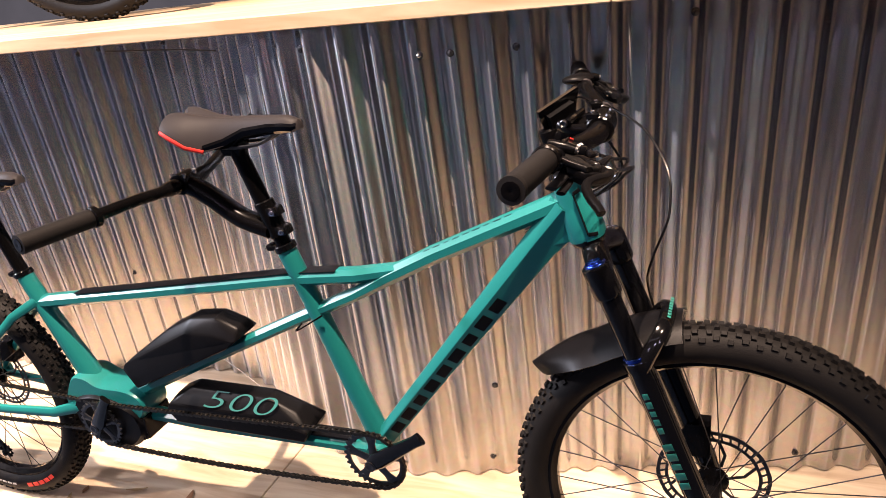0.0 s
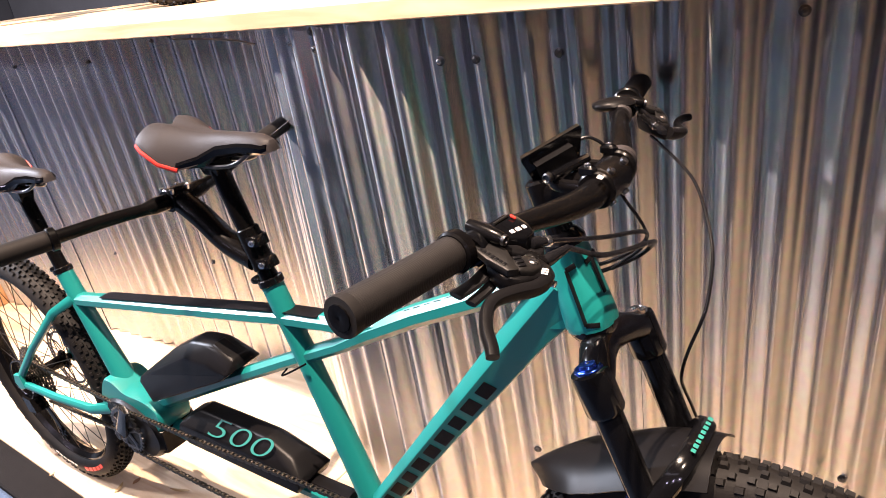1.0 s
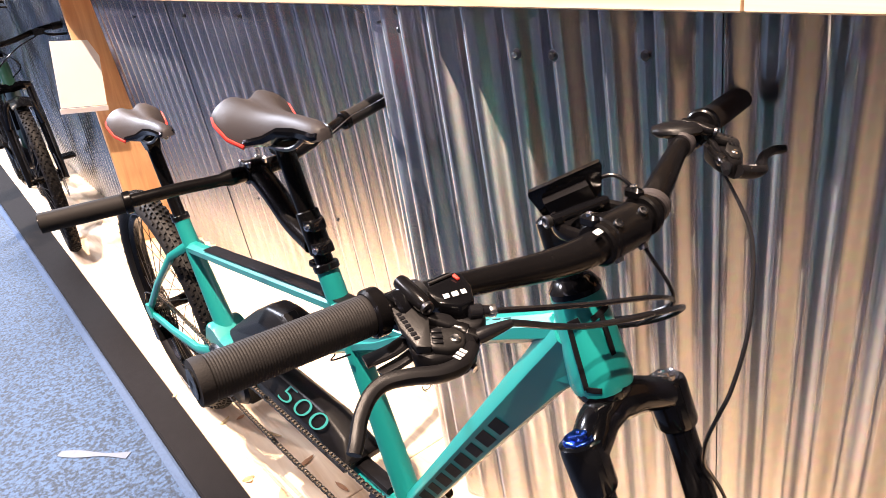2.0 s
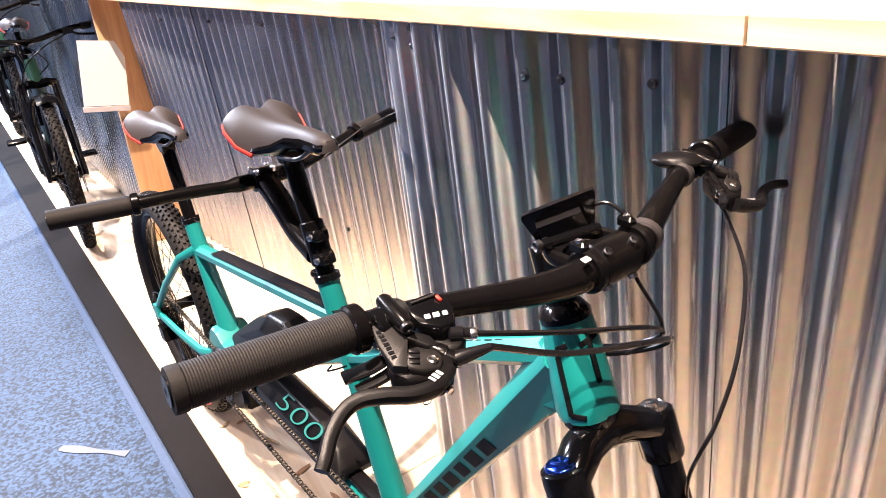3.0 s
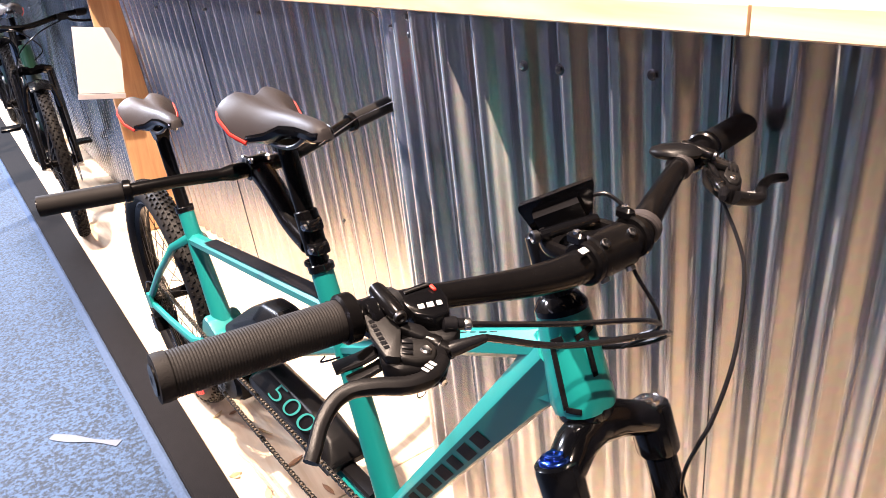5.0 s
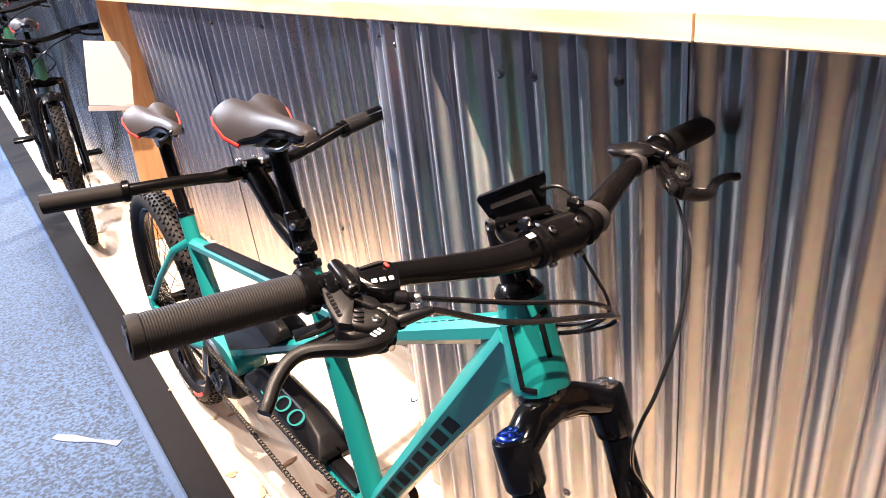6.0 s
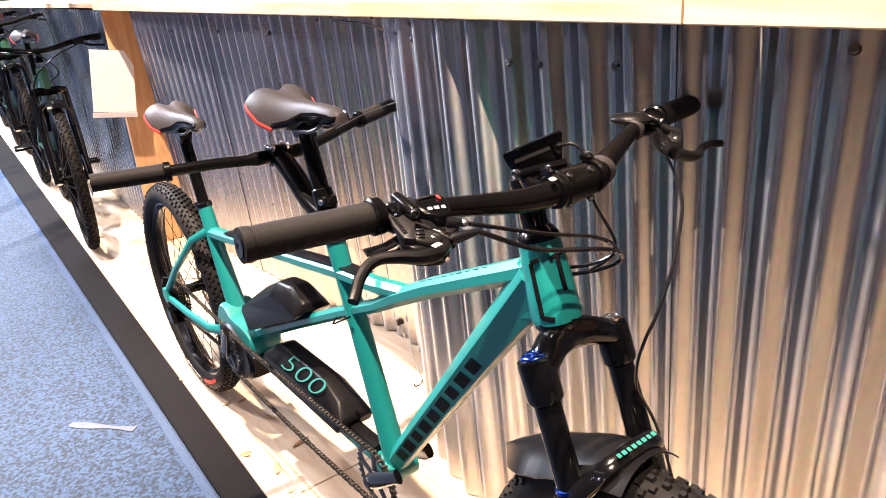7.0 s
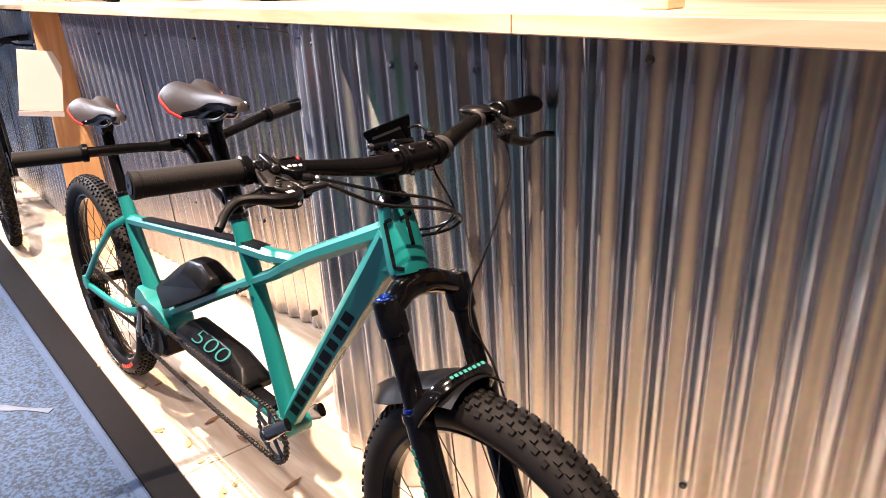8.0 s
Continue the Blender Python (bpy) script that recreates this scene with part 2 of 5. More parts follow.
    def hull(self, pts):
        bm = bmesh.new()
        for p in pts:
            bm.verts.new(p)
        r = bmesh.ops.convex_hull(bm, input=bm.verts)
        loose = [g for g in r["geom_interior"] + r["geom_unused"] if isinstance(g, bmesh.types.BMVert)]
        bmesh.ops.delete(bm, geom=list(set(loose)), context="VERTS")
        bm.verts.index_update()
        self.add([v.co[:] for v in bm.verts], [[v.index for v in f.verts] for f in bm.faces])
        bm.free()
        return self

    def soften(self, width, segments=2):
        """Rounds all sharp edges."""
        bm = bmesh.new()
        vs = [bm.verts.new(p) for p in self.v]
        for q in self.f:
            bm.faces.new([vs[i] for i in q])
        bmesh.ops.recalc_face_normals(bm, faces=bm.faces)
        bmesh.ops.dissolve_limit(bm, angle_limit=radians(3), verts=bm.verts, edges=bm.edges)
        bmesh.ops.bevel(bm, geom=list(bm.edges), offset=width, segments=segments, profile=0.5, affect="EDGES", clamp_overlap=True)
        bm.verts.index_update()
        self.v, self.f = [v.co[:] for v in bm.verts], [tuple(v.index for v in f.verts) for f in bm.faces]
        bm.free()
        return self

    def mesh(self, name, mat, angle=35):
        me = bpy.data.meshes.new(name)
        me.from_pydata(self.v, [], self.f)
        bm = bmesh.new()
        bm.from_mesh(me)
        bmesh.ops.recalc_face_normals(bm, faces=bm.faces)
        bm.to_mesh(me)
        bm.free()
        me.shade_smooth()
        me.set_sharp_from_angle(angle=radians(angle))
        me.materials.append(mat)
        return me


def part(name, shape, mat, parent=None, label="", angle=35, kind=""):
    ob = new(name, shape.mesh(name, mat, angle) if isinstance(shape, Shape) else shape)
    if parent:
        ob.parent = parent
        if parent.type == "EMPTY":
            ob.matrix_parent_inverse = parent.matrix_basis.inverted()
    return tagged(ob, label=label, kind=kind)


def thing(name, label, category, group="", at=(0, 0, 0)):
    ob = new(name)
    ob.empty_display_size = 0.1
    ob.location = at
    return tagged(ob, label=label, category=category, group=group)


def rounded(outline, times=2):
    """Cuts the corners of a closed outline."""
    for _ in range(times):
        out = []
        for a, b in zip(outline, outline[1:] + outline[:1]):
            out += [(a[0] * 0.78 + b[0] * 0.22, a[1] * 0.78 + b[1] * 0.22), (a[0] * 0.22 + b[0] * 0.78, a[1] * 0.22 + b[1] * 0.78)]
        outline = out
    return outline


def smooth(pts, n=6):
    """Catmull-Rom points through pts."""
    P = [Vector(p) for p in pts]
    P = [P[0] * 2 - P[1]] + P + [P[-1] * 2 - P[-2]]
    out = []
    for i in range(1, len(P) - 2):
        a, b, c, d = P[i - 1:i + 3]
        for k in range(n):
            t = k / n
            out.append(0.5 * (2 * b + (c - a) * t + (2 * a - 5 * b + 4 * c - d) * t * t + (3 * b - a - 3 * c + d) * t ** 3))
    return out + [P[-2]]

# ---- the setting ----
TOP = 1.193          # underside of the counter board
PITCH = 0.076        # corrugation


# plan line of the steel front: place of its top, and how far its foot stands off; it swings in one S from the recess to the front
LINE = [((-3.335, 1.512), (0.0, 0.088)), ((-2.90, 1.540), (-0.02, 0.088)), ((-2.45, 1.562), (-0.04, 0.090)), ((-2.05, 1.578), (-0.07, 0.100)), ((-1.75, 1.596), (-0.10, 0.112)),
        ((-1.54, 1.622), (-0.11, 0.122)), ((-1.39, 1.636), (-0.11, 0.122)), ((-1.24, 1.612), (-0.105, 0.108)), ((-1.10, 1.551), (-0.10, 0.088)), ((-0.98, 1.463), (-0.09, 0.076)),
        ((-0.85, 1.383), (-0.06, 0.070)), ((-0.706, 1.341), (-0.035, 0.068)), ((-0.58, 1.343), (-0.020, 0.072)), ((-0.44, 1.370), (-0.012, 0.088)), ((-0.30, 1.408), (-0.01, 0.088)),
        ((-0.17, 1.446), (-0.025, 0.080)), ((0.05, 1.506), (-0.05, 0.066)), ((0.40, 1.602), (-0.045, 0.050)), ((1.30, 1.850), (-0.04, 0.040))]
CROSS = -0.706       # where the front comes closest to the counter's edge


def wall_table():
    """Fine samples of the line: run along the top counted from CROSS, place, foot offset."""
    pts = smooth([(p[0], p[1], 0) for p, k in LINE], 40)
    off = smooth([(k[0], k[1], 0) for p, k in LINE], 40)
    run = [0.0]
    for p, q in zip(pts[:-1], pts[1:]):
        run.append(run[-1] + (q - p).length)
    zero = run[min(range(len(pts)), key=lambda i: abs(pts[i].x - CROSS))]
    return [r - zero for r in run], pts, off


RUN, WALL, FOOT = wall_table()


def run_at(x):
    return RUN[min(range(len(WALL)), key=lambda i: abs(WALL[i].x - x))]


def wall_at(s, z):
    """A place on the mean surface: s along the top, z up; and the way out of the wall."""
    i = max(0, min(len(RUN) - 2, bisect(RUN, s) - 1))
    f = (s - RUN[i]) / (RUN[i + 1] - RUN[i])
    p, k = WALL[i].lerp(WALL[i + 1], f), FOOT[i].lerp(FOOT[i + 1], f)
    d = (WALL[i + 1] - WALL[i]).normalized()
    return Vector((p.x + k.x * (1 - z / TOP), p.y + k.y * (1 - z / TOP), z)), Vector((d.y, -d.x, 0))


def bisect(table, v):
    lo, hi = 0, len(table)
    while lo < hi:
        mid = (lo + hi) // 2
        lo, hi = (mid + 1, hi) if table[mid] <= v else (lo, mid)
    return lo


def ripple(s):
    return math.cos(2 * math.pi * (s / PITCH - 0.25))


def corrugated(name, s0, s1, z1, deep=0.0095, proud=0.0, label=""):
    """A corrugated sheet from run s0 to s1, of real thickness."""
    n = int((s1 - s0) / PITCH * 20)
    m = n + 1
    levels = [0.004 + (z1 - 0.004) * k / 6 for k in range(7)]
    verts, faces = [], []
    for back in (0.0, 0.0012):
        for z in levels:
            for i in range(m):
                s = s0 + (s1 - s0) * i / n
                p, out = wall_at(s, z)
                verts.append(p + out * (deep * ripple(s) + proud - back))
    for s in (0, 1):
        o = s * 7 * m
        for k in range(6):
            for i in range(n):
                faces.append((o + k * m + i, o + k * m + i + 1, o + (k + 1) * m + i + 1, o + (k + 1) * m + i))
    o = 7 * m
    for i in range(n):
        faces.append((i, i + 1, o + i + 1, o + i))
        faces.append((6 * m + i, 6 * m + i + 1, o + 6 * m + i + 1, o + 6 * m + i))
    for i in (0, n):
        for k in range(6):
            faces.append((k * m + i, (k + 1) * m + i, o + (k + 1) * m + i, o + k * m + i))
    ob = new(name, Shape().add(verts, faces).mesh(name, GALV, 60))
    return tagged(ob, label=label, kind="structure")


STEELWALL = "corrugated galvanised steel sheet under the counter"
S_WEST, S_BEND, S_SEAM = run_at(-2.50), run_at(-0.915), run_at(-0.170)
corrugated("wall_recess_west", RUN[0], S_WEST, TOP, proud=0.003, label=STEELWALL)
corrugated("wall_recess", S_WEST - 0.010, S_BEND, TOP, label=STEELWALL)
corrugated("wall_front", S_BEND - 0.016, S_SEAM, TOP, proud=0.003, label="corrugated galvanised steel sheet bent round the counter front")
corrugated("wall_front_east", S_SEAM - 0.012, RUN[-1], TOP, label=STEELWALL)
# far sheet beyond the end board, straight
far_n = 1120
far_rows = [[(-12.0 + 8.62 * i / far_n, 1.72 - 0.28 * i / far_n - 0.005 * math.cos(2 * math.pi * 8.62 * i / far_n / PITCH) + b, z) for b, z in ((0, 0.004), (0, TOP - 0.01), (0.0012, TOP - 0.01), (0.0012, 0.004))] for i in range(far_n + 1)]
tagged(part("wall_far", Shape().rings(far_rows), GALV, angle=60), label=STEELWALL, kind="structure")

# dark studs behind the sheets close the counter
sh = Shape()
sh.box((15.0, 0.05, TOP - 0.03), pose(-5.2, 2.1, TOP / 2), 0.004)
tagged(part("wall_backing", sh, HALL), label="dark board closing the counter from behind", kind="structure")

# counter board: three lengths of pine, butted
counter = thing("counter_top", "thick pale pine counter board over the corrugated wall", "counter", at=(-1.0, 1.7, TOP))
for x0, x1 in ((-3.375, -0.069), (-0.065, 2.2)):
    y0, y1 = 1.308 - 0.014 * (x0 + 0.1), 1.308 - 0.014 * (x1 + 0.1)
    rows = []
    for z, e in ((TOP, 0.002), (TOP + 0.002, 0), (TOP + 0.030, 0), (TOP + 0.032, 0.002)):
        rows.append([(x0 + e, y0 + e, z), (x1 - e, y1 + e, z), (x1 - e, 2.10 - e, z), (x0 + e, 2.10 - e, z)])
    part("board", Shape().rings(rows), PINE, counter)
far_counter = thing("counter_top", "far pine counter board carrying display bicycles", "counter", at=(-7.5, 1.8, TOP))
part("board", Shape().box((8.5, 0.7, 0.03), pose(-7.75, 1.86, TOP + 0.008), 0.002), PINE, far_counter)

# upright pine board that ends the recess
post = thing("end_board", "upright orange-toned pine board ending the steel recess", "board", at=(-3.355, 1.445, 0))
part("board", Shape().box((0.028, 0.260, TOP - 0.006), pose(-3.355, 1.512, TOP / 2), 0.002), PINE_UP, post)

# platform floor: pine sheets with open joints, each a part
floor = tagged(new("floor"), label="pale pine display platform floor", kind="structure", category="")
EDGE = -0.033        # slope of the platform's front edge


def edge_y(x):
    return 0.995 + EDGE * (x + 1.1)


def slab(x0, x1, d0, y1, z0, z1, g=0.0015):
    sh = Shape()
    lo = [(x0 + g, edge_y(x0) + d0), (x1 - g, edge_y(x1) + d0), (x1 - g, y1), (x0 + g, y1)]
    rows = [[(x, y, z0) for x, y in lo], [(x, y, z1 - 0.002) for x, y in lo],
            [(x + (0.002 if i in (0, 3) else -0.002), y + (0.002 if i < 2 else -0.002), z1) for i, (x, y) in enumerate(lo)]]
    return sh.rings(rows)


for x0, x1 in ((-12.2, -9.4), (-9.4, -7.3), (-7.3, -5.2), (-5.2, -3.12), (-3.12, -1.020), (-1.020, 1.06), (1.06, 3.2)):
    part("floor_sheet", slab(x0, x1, 0.0, 2.08, -0.02, 0.0), PINE_FLOOR, floor)

strip = Shape()
rows = []
for x in (-12.2, -6, -3, -1, 1, 3.2):
    e = edge_y(x)
    wdt = 0.095 + 0.012 * max(0, -1.1 - x)
    rows.append([(x, e - wdt, -0.028), (x, e - wdt, -0.012), (x, e - wdt + 0.006, -0.007), (x, e - 0.001, -0.007), (x, e - 0.001, -0.028)])
strip.rings(rows)
tagged(part("floor_border", strip, BLACKBOARD), label="black felt-covered border strip along the platform", kind="structure")
rows = []
for x in (-12.2, -6, -3, -1, 1, 3.2):
    e = edge_y(x) - (0.095 + 0.012 * max(0, -1.1 - x))
    rows.append([(x, e - 0.03, -0.0265), (x, e - 0.022, -0.021), (x, e - 0.008, -0.019), (x, e - 0.002, -0.023), (x, e - 0.002, -0.0275)])
tagged(part("carpet_edge", Shape().rings(rows), CARPET_EDGE), label="pale frayed carpet edge", kind="structure")
sh = Shape()
sh.add([(-14, -6, -0.026), (6, -6, -0.026), (6, 2.2, -0.026), (-14, 2.2, -0.026)], [(0, 1, 2, 3)])
tagged(part("carpet", sh, CARPET), label="blue-grey exhibition hall carpet", kind="structure")

# hall around the stand
hall = [("hall_wall_south", (20, 0.1, 7), (-4, -6.05, 3.47)), ("hall_wall_west", (0.1, 13, 7), (-14.05, 0.5, 3.47)),
        ("hall_wall_east", (0.1, 13, 7), (6.05, 0.5, 3.47)), ("hall_wall_north", (20, 0.1, 7), (-4, 7.05, 3.47)),
        ("hall_ceiling", (20, 13.2, 0.1), (-4, 0.5, 7.05)), ("hall_floor", (20, 4.8, 0.05), (-4, 4.65, -0.06))]
for name, size, at in hall:
    tagged(part(name, Shape().box(size, pose(*at), 0.01), HALL), label="dark exhibition hall surface", kind="structure")

# ---- bicycles ----
Y0 = 1.094           # the tandem's middle plane


def wheel(bike, name, c, r, wide, spoke_mat, knobs=True, disc_side=1, spokes=32, red=False):
    """A wheel in the plane y = c.y: tyre with tread, rim, hub, spokes, brake disc."""
    x, y, z = c
    hub = Shape().lathe((x, y - 0.055, z), (0, 1, 0), [(0.008, -0.012), (0.014, -0.01), (0.014, 0), (0.029, 0.004), (0.029, 0.010), (0.018, 0.016),
                                                     (0.016, 0.055), (0.018, 0.094), (0.029, 0.100), (0.029, 0.106), (0.014, 0.110), (0.010, 0.122)], 18)
    w = part(name, hub, BLACK, bike)
    rt = wide / 2
    rc = r - rt
    n = 72
    rows = []
    for i in range(n):
        a = 2 * math.pi * i / n
        row = []
        for j in range(14):
            b = 2 * math.pi * j / 14
            rr = rc + rt * 0.93 * math.cos(b)
            row.append((x + rr * math.cos(a), y + rt * math.sin(b), z + rr * math.sin(a)))
        rows.append(row)
    tyre = part("tyre", Shape().rings(rows, closed=True), RUBBER, w, "black knobbly tyre")
    if knobs:
        sh = Shape()
        count = 100 if knobs is True else knobs
        for i in range(count):
            a0 = 2 * math.pi * i / count
            for k, (b, la, lb, h) in enumerate(((-0.16, 0.0054, 0.0044, 0.0040), (0.16, 0.0054, 0.0044, 0.0040), (-0.52, 0.0052, 0.0046, 0.0040), (0.52, 0.0052, 0.0046, 0.0040),
                                                (-0.92, 0.0058, 0.0048, 0.0045), (0.92, 0.0058, 0.0048, 0.0045))):
                if k >= 4 and i % 2:
                    b *= 0.86
                a = a0 + 2 * math.pi / count * (0.5 * ((k // 2) % 2) + (0.22 if k % 2 else 0))
                la, lb, h = la * 0.92, lb * 0.9, h * 0.78
                u = Vector((math.cos(a), 0, math.sin(a)))
                t = Vector((-math.sin(a), 0, math.cos(a)))
                o = Vector((x, y, z)) + u * rc
                nrm = u * math.cos(b) + Vector((0, 1, 0)) * math.sin(b)
                cross = -u * math.sin(b) + Vector((0, 1, 0)) * math.cos(b)
                base = o + nrm * (rt * 0.95 + h / 2)
                m = Matrix.Translation(base) @ Matrix((t, cross, nrm)).transposed().to_4x4()
                s = la * (0.9 + 0.25 * ((i * 7 + k * 3) % 5) / 5)
                lo = [m @ Vector((ex * s, ey * lb, -h)) for ex, ey in ((-1, -1), (1, -1), (1, 1), (-1, 1))]
                hi = [m @ Vector((ex * s * 0.8, ey * lb * 0.8, h / 2 + 0.001)) for ex, ey in ((-1, -1), (1, -1), (1, 1), (-1, 1))]
                sh.add(lo + hi, [(0, 1, 5, 4), (1, 2, 6, 5), (2, 3, 7, 6), (3, 0, 4, 7), (4, 5, 6, 7)])
        part("tread", sh, RUBBER, w, kind="stuff", angle=20)
    rr = rc - rt * 0.80
    rows = []
    for i in range(n):
        a = 2 * math.pi * i / n
        rows.append([(x + q * math.cos(a), y + e, z + q * math.sin(a)) for q, e in
                     ((rr + 0.010, -0.019), (rr + 0.010, 0.019), (rr - 0.004, 0.0195), (rr - 0.014, 0.008), (rr - 0.014, -0.008), (rr - 0.004, -0.0195))])
    part("rim", Shape().rings(rows, closed=True), BLACK, w, "black alloy rim")
    for i in range(spokes):
        a = 2 * math.pi * i / spokes
        sidey = 0.045 if i % 2 else -0.045
        b = a + (0.75 if (i // 2) % 2 else -0.75)
        p = (x + 0.027 * math.cos(b), y + sidey, z + 0.027 * math.sin(b))
        q = (x + (rr - 0.012) * math.cos(a), y + sidey * 0.1, z + (rr - 0.012) * math.sin(a))
        part("spoke", Shape().tube([p, q], 0.0011, 5), spoke_mat, w)
    yd = y + 0.058 * disc_side
    sh = Shape()
    for r0, r1 in ((0.0935, 0.100), (0.079, 0.0845)):
        sh.rings([[(x + q * math.cos(2 * math.pi * i / 72), yd + e, z + q * math.sin(2 * math.pi * i / 72)) for q, e in
                   ((r1 + 0.001 * (i % 6 < 3), -0.001), (r1 + 0.001 * (i % 6 < 3), 0.001), (r0, 0.001), (r0, -0.001))] for i in range(72)], closed=True)
    for i in range(36):
        a = 2 * math.pi * i / 36
        sh.tube([(x + 0.083 * math.cos(a), yd, z + 0.083 * math.sin(a)), (x + 0.095 * math.cos(a + 0.05), yd, z + 0.095 * math.sin(a + 0.05))], 0.0009, 4, flat=0.0026)
    for i in range(6):
        a = 2 * math.pi * i / 6
        sh.tube([(x + 0.028 * math.cos(a), yd, z + 0.028 * math.sin(a)), (x + 0.055 * math.cos(a + 0.15), yd, z + 0.055 * math.sin(a + 0.15)),
                 (x + 0.081 * math.cos(a + 0.42), yd, z + 0.081 * math.sin(a + 0.42))], 0.001, 4, flat=0.004)
    part("brake_disc", sh, DARKSTEEL, w, "drilled steel brake disc")
    return w


def saddle(bike, nose, slope=0.0, post_top=None):
    """Grey saddle pointing along +x, tip of the nose given, with red tail trim, black nose and rails."""
    nx, ny, nz = nose
    length = 0.272
    S = [(0.0, 0.006, -0.014), (0.003, 0.013, -0.009), (0.010, 0.018, -0.006), (0.025, 0.021, -0.001), (0.06, 0.022, 0.0), (0.11, 0.025, 0.000), (0.15, 0.036, 0.001),
         (0.185, 0.054, 0.006), (0.215, 0.068, 0.013), (0.245, 0.072, 0.019), (0.263, 0.066, 0.019), (0.272, 0.054, 0.012)]
    n = 17
    top, low = [], []
    for d, w, h in S:
        rear = max(0.0, (d - 0.12) / 0.15)
        row, under = [], []
        for j in range(n):
            s = -1 + 2 * j / (n - 1)
            drop = (0.017 + 0.036 * math.exp(-((d - 0.190) / 0.060) ** 2)) * min(1, w / 0.022) * abs(s) ** 2.4
            groove = 0.013 * rear * math.exp(-(s / 0.22) ** 2)
            notch = 0.022 * max(0, (d - 0.235) / 0.037) * math.exp(-(s / 0.35) ** 2)
            row.append((nx - d + notch, ny + w * s * (1 - 0.06 * abs(s) ** 6), nz + h - drop - groove))
            under.append((nx - d + notch + 0.002, ny + w * s * 0.95, nz + h - drop - 0.007 - 0.006 * (1 - abs(s))))
        top.append(row)
        low.append(under)
    rows = [a + b[::-1] for a, b in zip(top, low)]
    s = part("saddle", Shape().rings(rows), GREY, bike, "grey saddle with red tail edge and glossy black nose side")
    # glossy flank panel under the waist on each side, red rim round the tail
    for sg in (-1, 1):
        k = n - 1 if sg > 0 else 0
        rws = []
        for i, h in ((1, 0.006), (2, 0.010), (3, 0.013), (4, 0.015), (5, 0.016), (6, 0.014), (7, 0.006)):
            e = Vector(top[i][k])
            rws.append([e + Vector((0, -sg * 0.0005, 0.006)), e + Vector((0, sg * 0.0022, 0.001)), e + Vector((0, sg * 0.001, -0.55 * h)), e + Vector((0, -sg * 0.006, -h)), e + Vector((0, -sg * 0.008, -0.002))])
        part("side_panel", Shape().rings(rws), GLOSS, s)
    rim = [Vector(low[i][0]) + Vector((0, -0.001, 0.001)) for i in range(7, 12)] + [Vector(low[11][j]) + Vector((-0.001, 0, 0.001)) for j in range(2, n - 2, 2)] + \
          [Vector(low[i][n - 1]) + Vector((0, 0.001, 0.001)) for i in range(11, 6, -1)]
    part("red_edge", Shape().tube(rim, 0.0024, 8, flat=0.0040), RED, s)
    for sg in (-1, 1):
        sh = Shape().tube(smooth([(nx - 0.035, ny + sg * 0.008, nz - 0.022), (nx - 0.075, ny + sg * 0.018, nz - 0.045), (nx - 0.115, ny + sg * 0.022, nz - 0.052),
                        (nx - 0.165, ny + sg * 0.022, nz - 0.052), (nx - 0.205, ny + sg * 0.030, nz - 0.040), (nx - 0.235, ny + sg * 0.036, nz - 0.020)]), 0.0035, 8)
        part("saddle_rail", sh, DARKSTEEL, s)
    
    return s


def clamp_band(c, axis, r, wide, mat=GLOSS):
    sh = Shape().lathe(Vector(c) - Vector(axis).normalized() * wide / 2, axis,
                       [(r * 0.8, 0), (r + 0.001, 0), (r + 0.003, 0.002), (r + 0.003, wide - 0.002), (r + 0.001, wide), (r * 0.8, wide)], 20)
    return sh


def grip(bike, name, inner, outer, ribs=True, mat=GRIP, lock=True):
    a, b = Vector(inner), Vector(outer)
    d = (b - a)
    L = d.length
    prof = [(0.0155, 0), (0.0160, 0.001)]
    k = int(L / 0.0023)
    for i in range(k):
        h = 0.004 + (L - 0.014) * i / k
        prof += [(0.0156, h), (0.0160, h + 0.0006), (0.0160, h + 0.0013), (0.0156, h + 0.0019)] if ribs else [(0.0166, h)]
    prof += [(0.0166, L - 0.009), (0.0169, L - 0.004), (0.0165, L), (0.006, L + 0.0005), (0.002, L - 0.002)]
    g = part(name, Shape().lathe(a, d, prof, 20), mat, bike, "dark ribbed rubber handlebar grip")
    if lock:
        part("lock_ring", clamp_band(a - d.normalized() * 0.006, d, 0.0160, 0.013, BLACK), BLACK, g)
    part("end_plug", Shape().lathe(b, d, [(0.011, -0.002), (0.011, 0.0015), (0.004, 0.002), (0.001, 0.001)], 12), BLACK, g)
    return g


def pipe(pts, r, n=8):
    return Shape().tube(smooth(pts, 6), r, n)


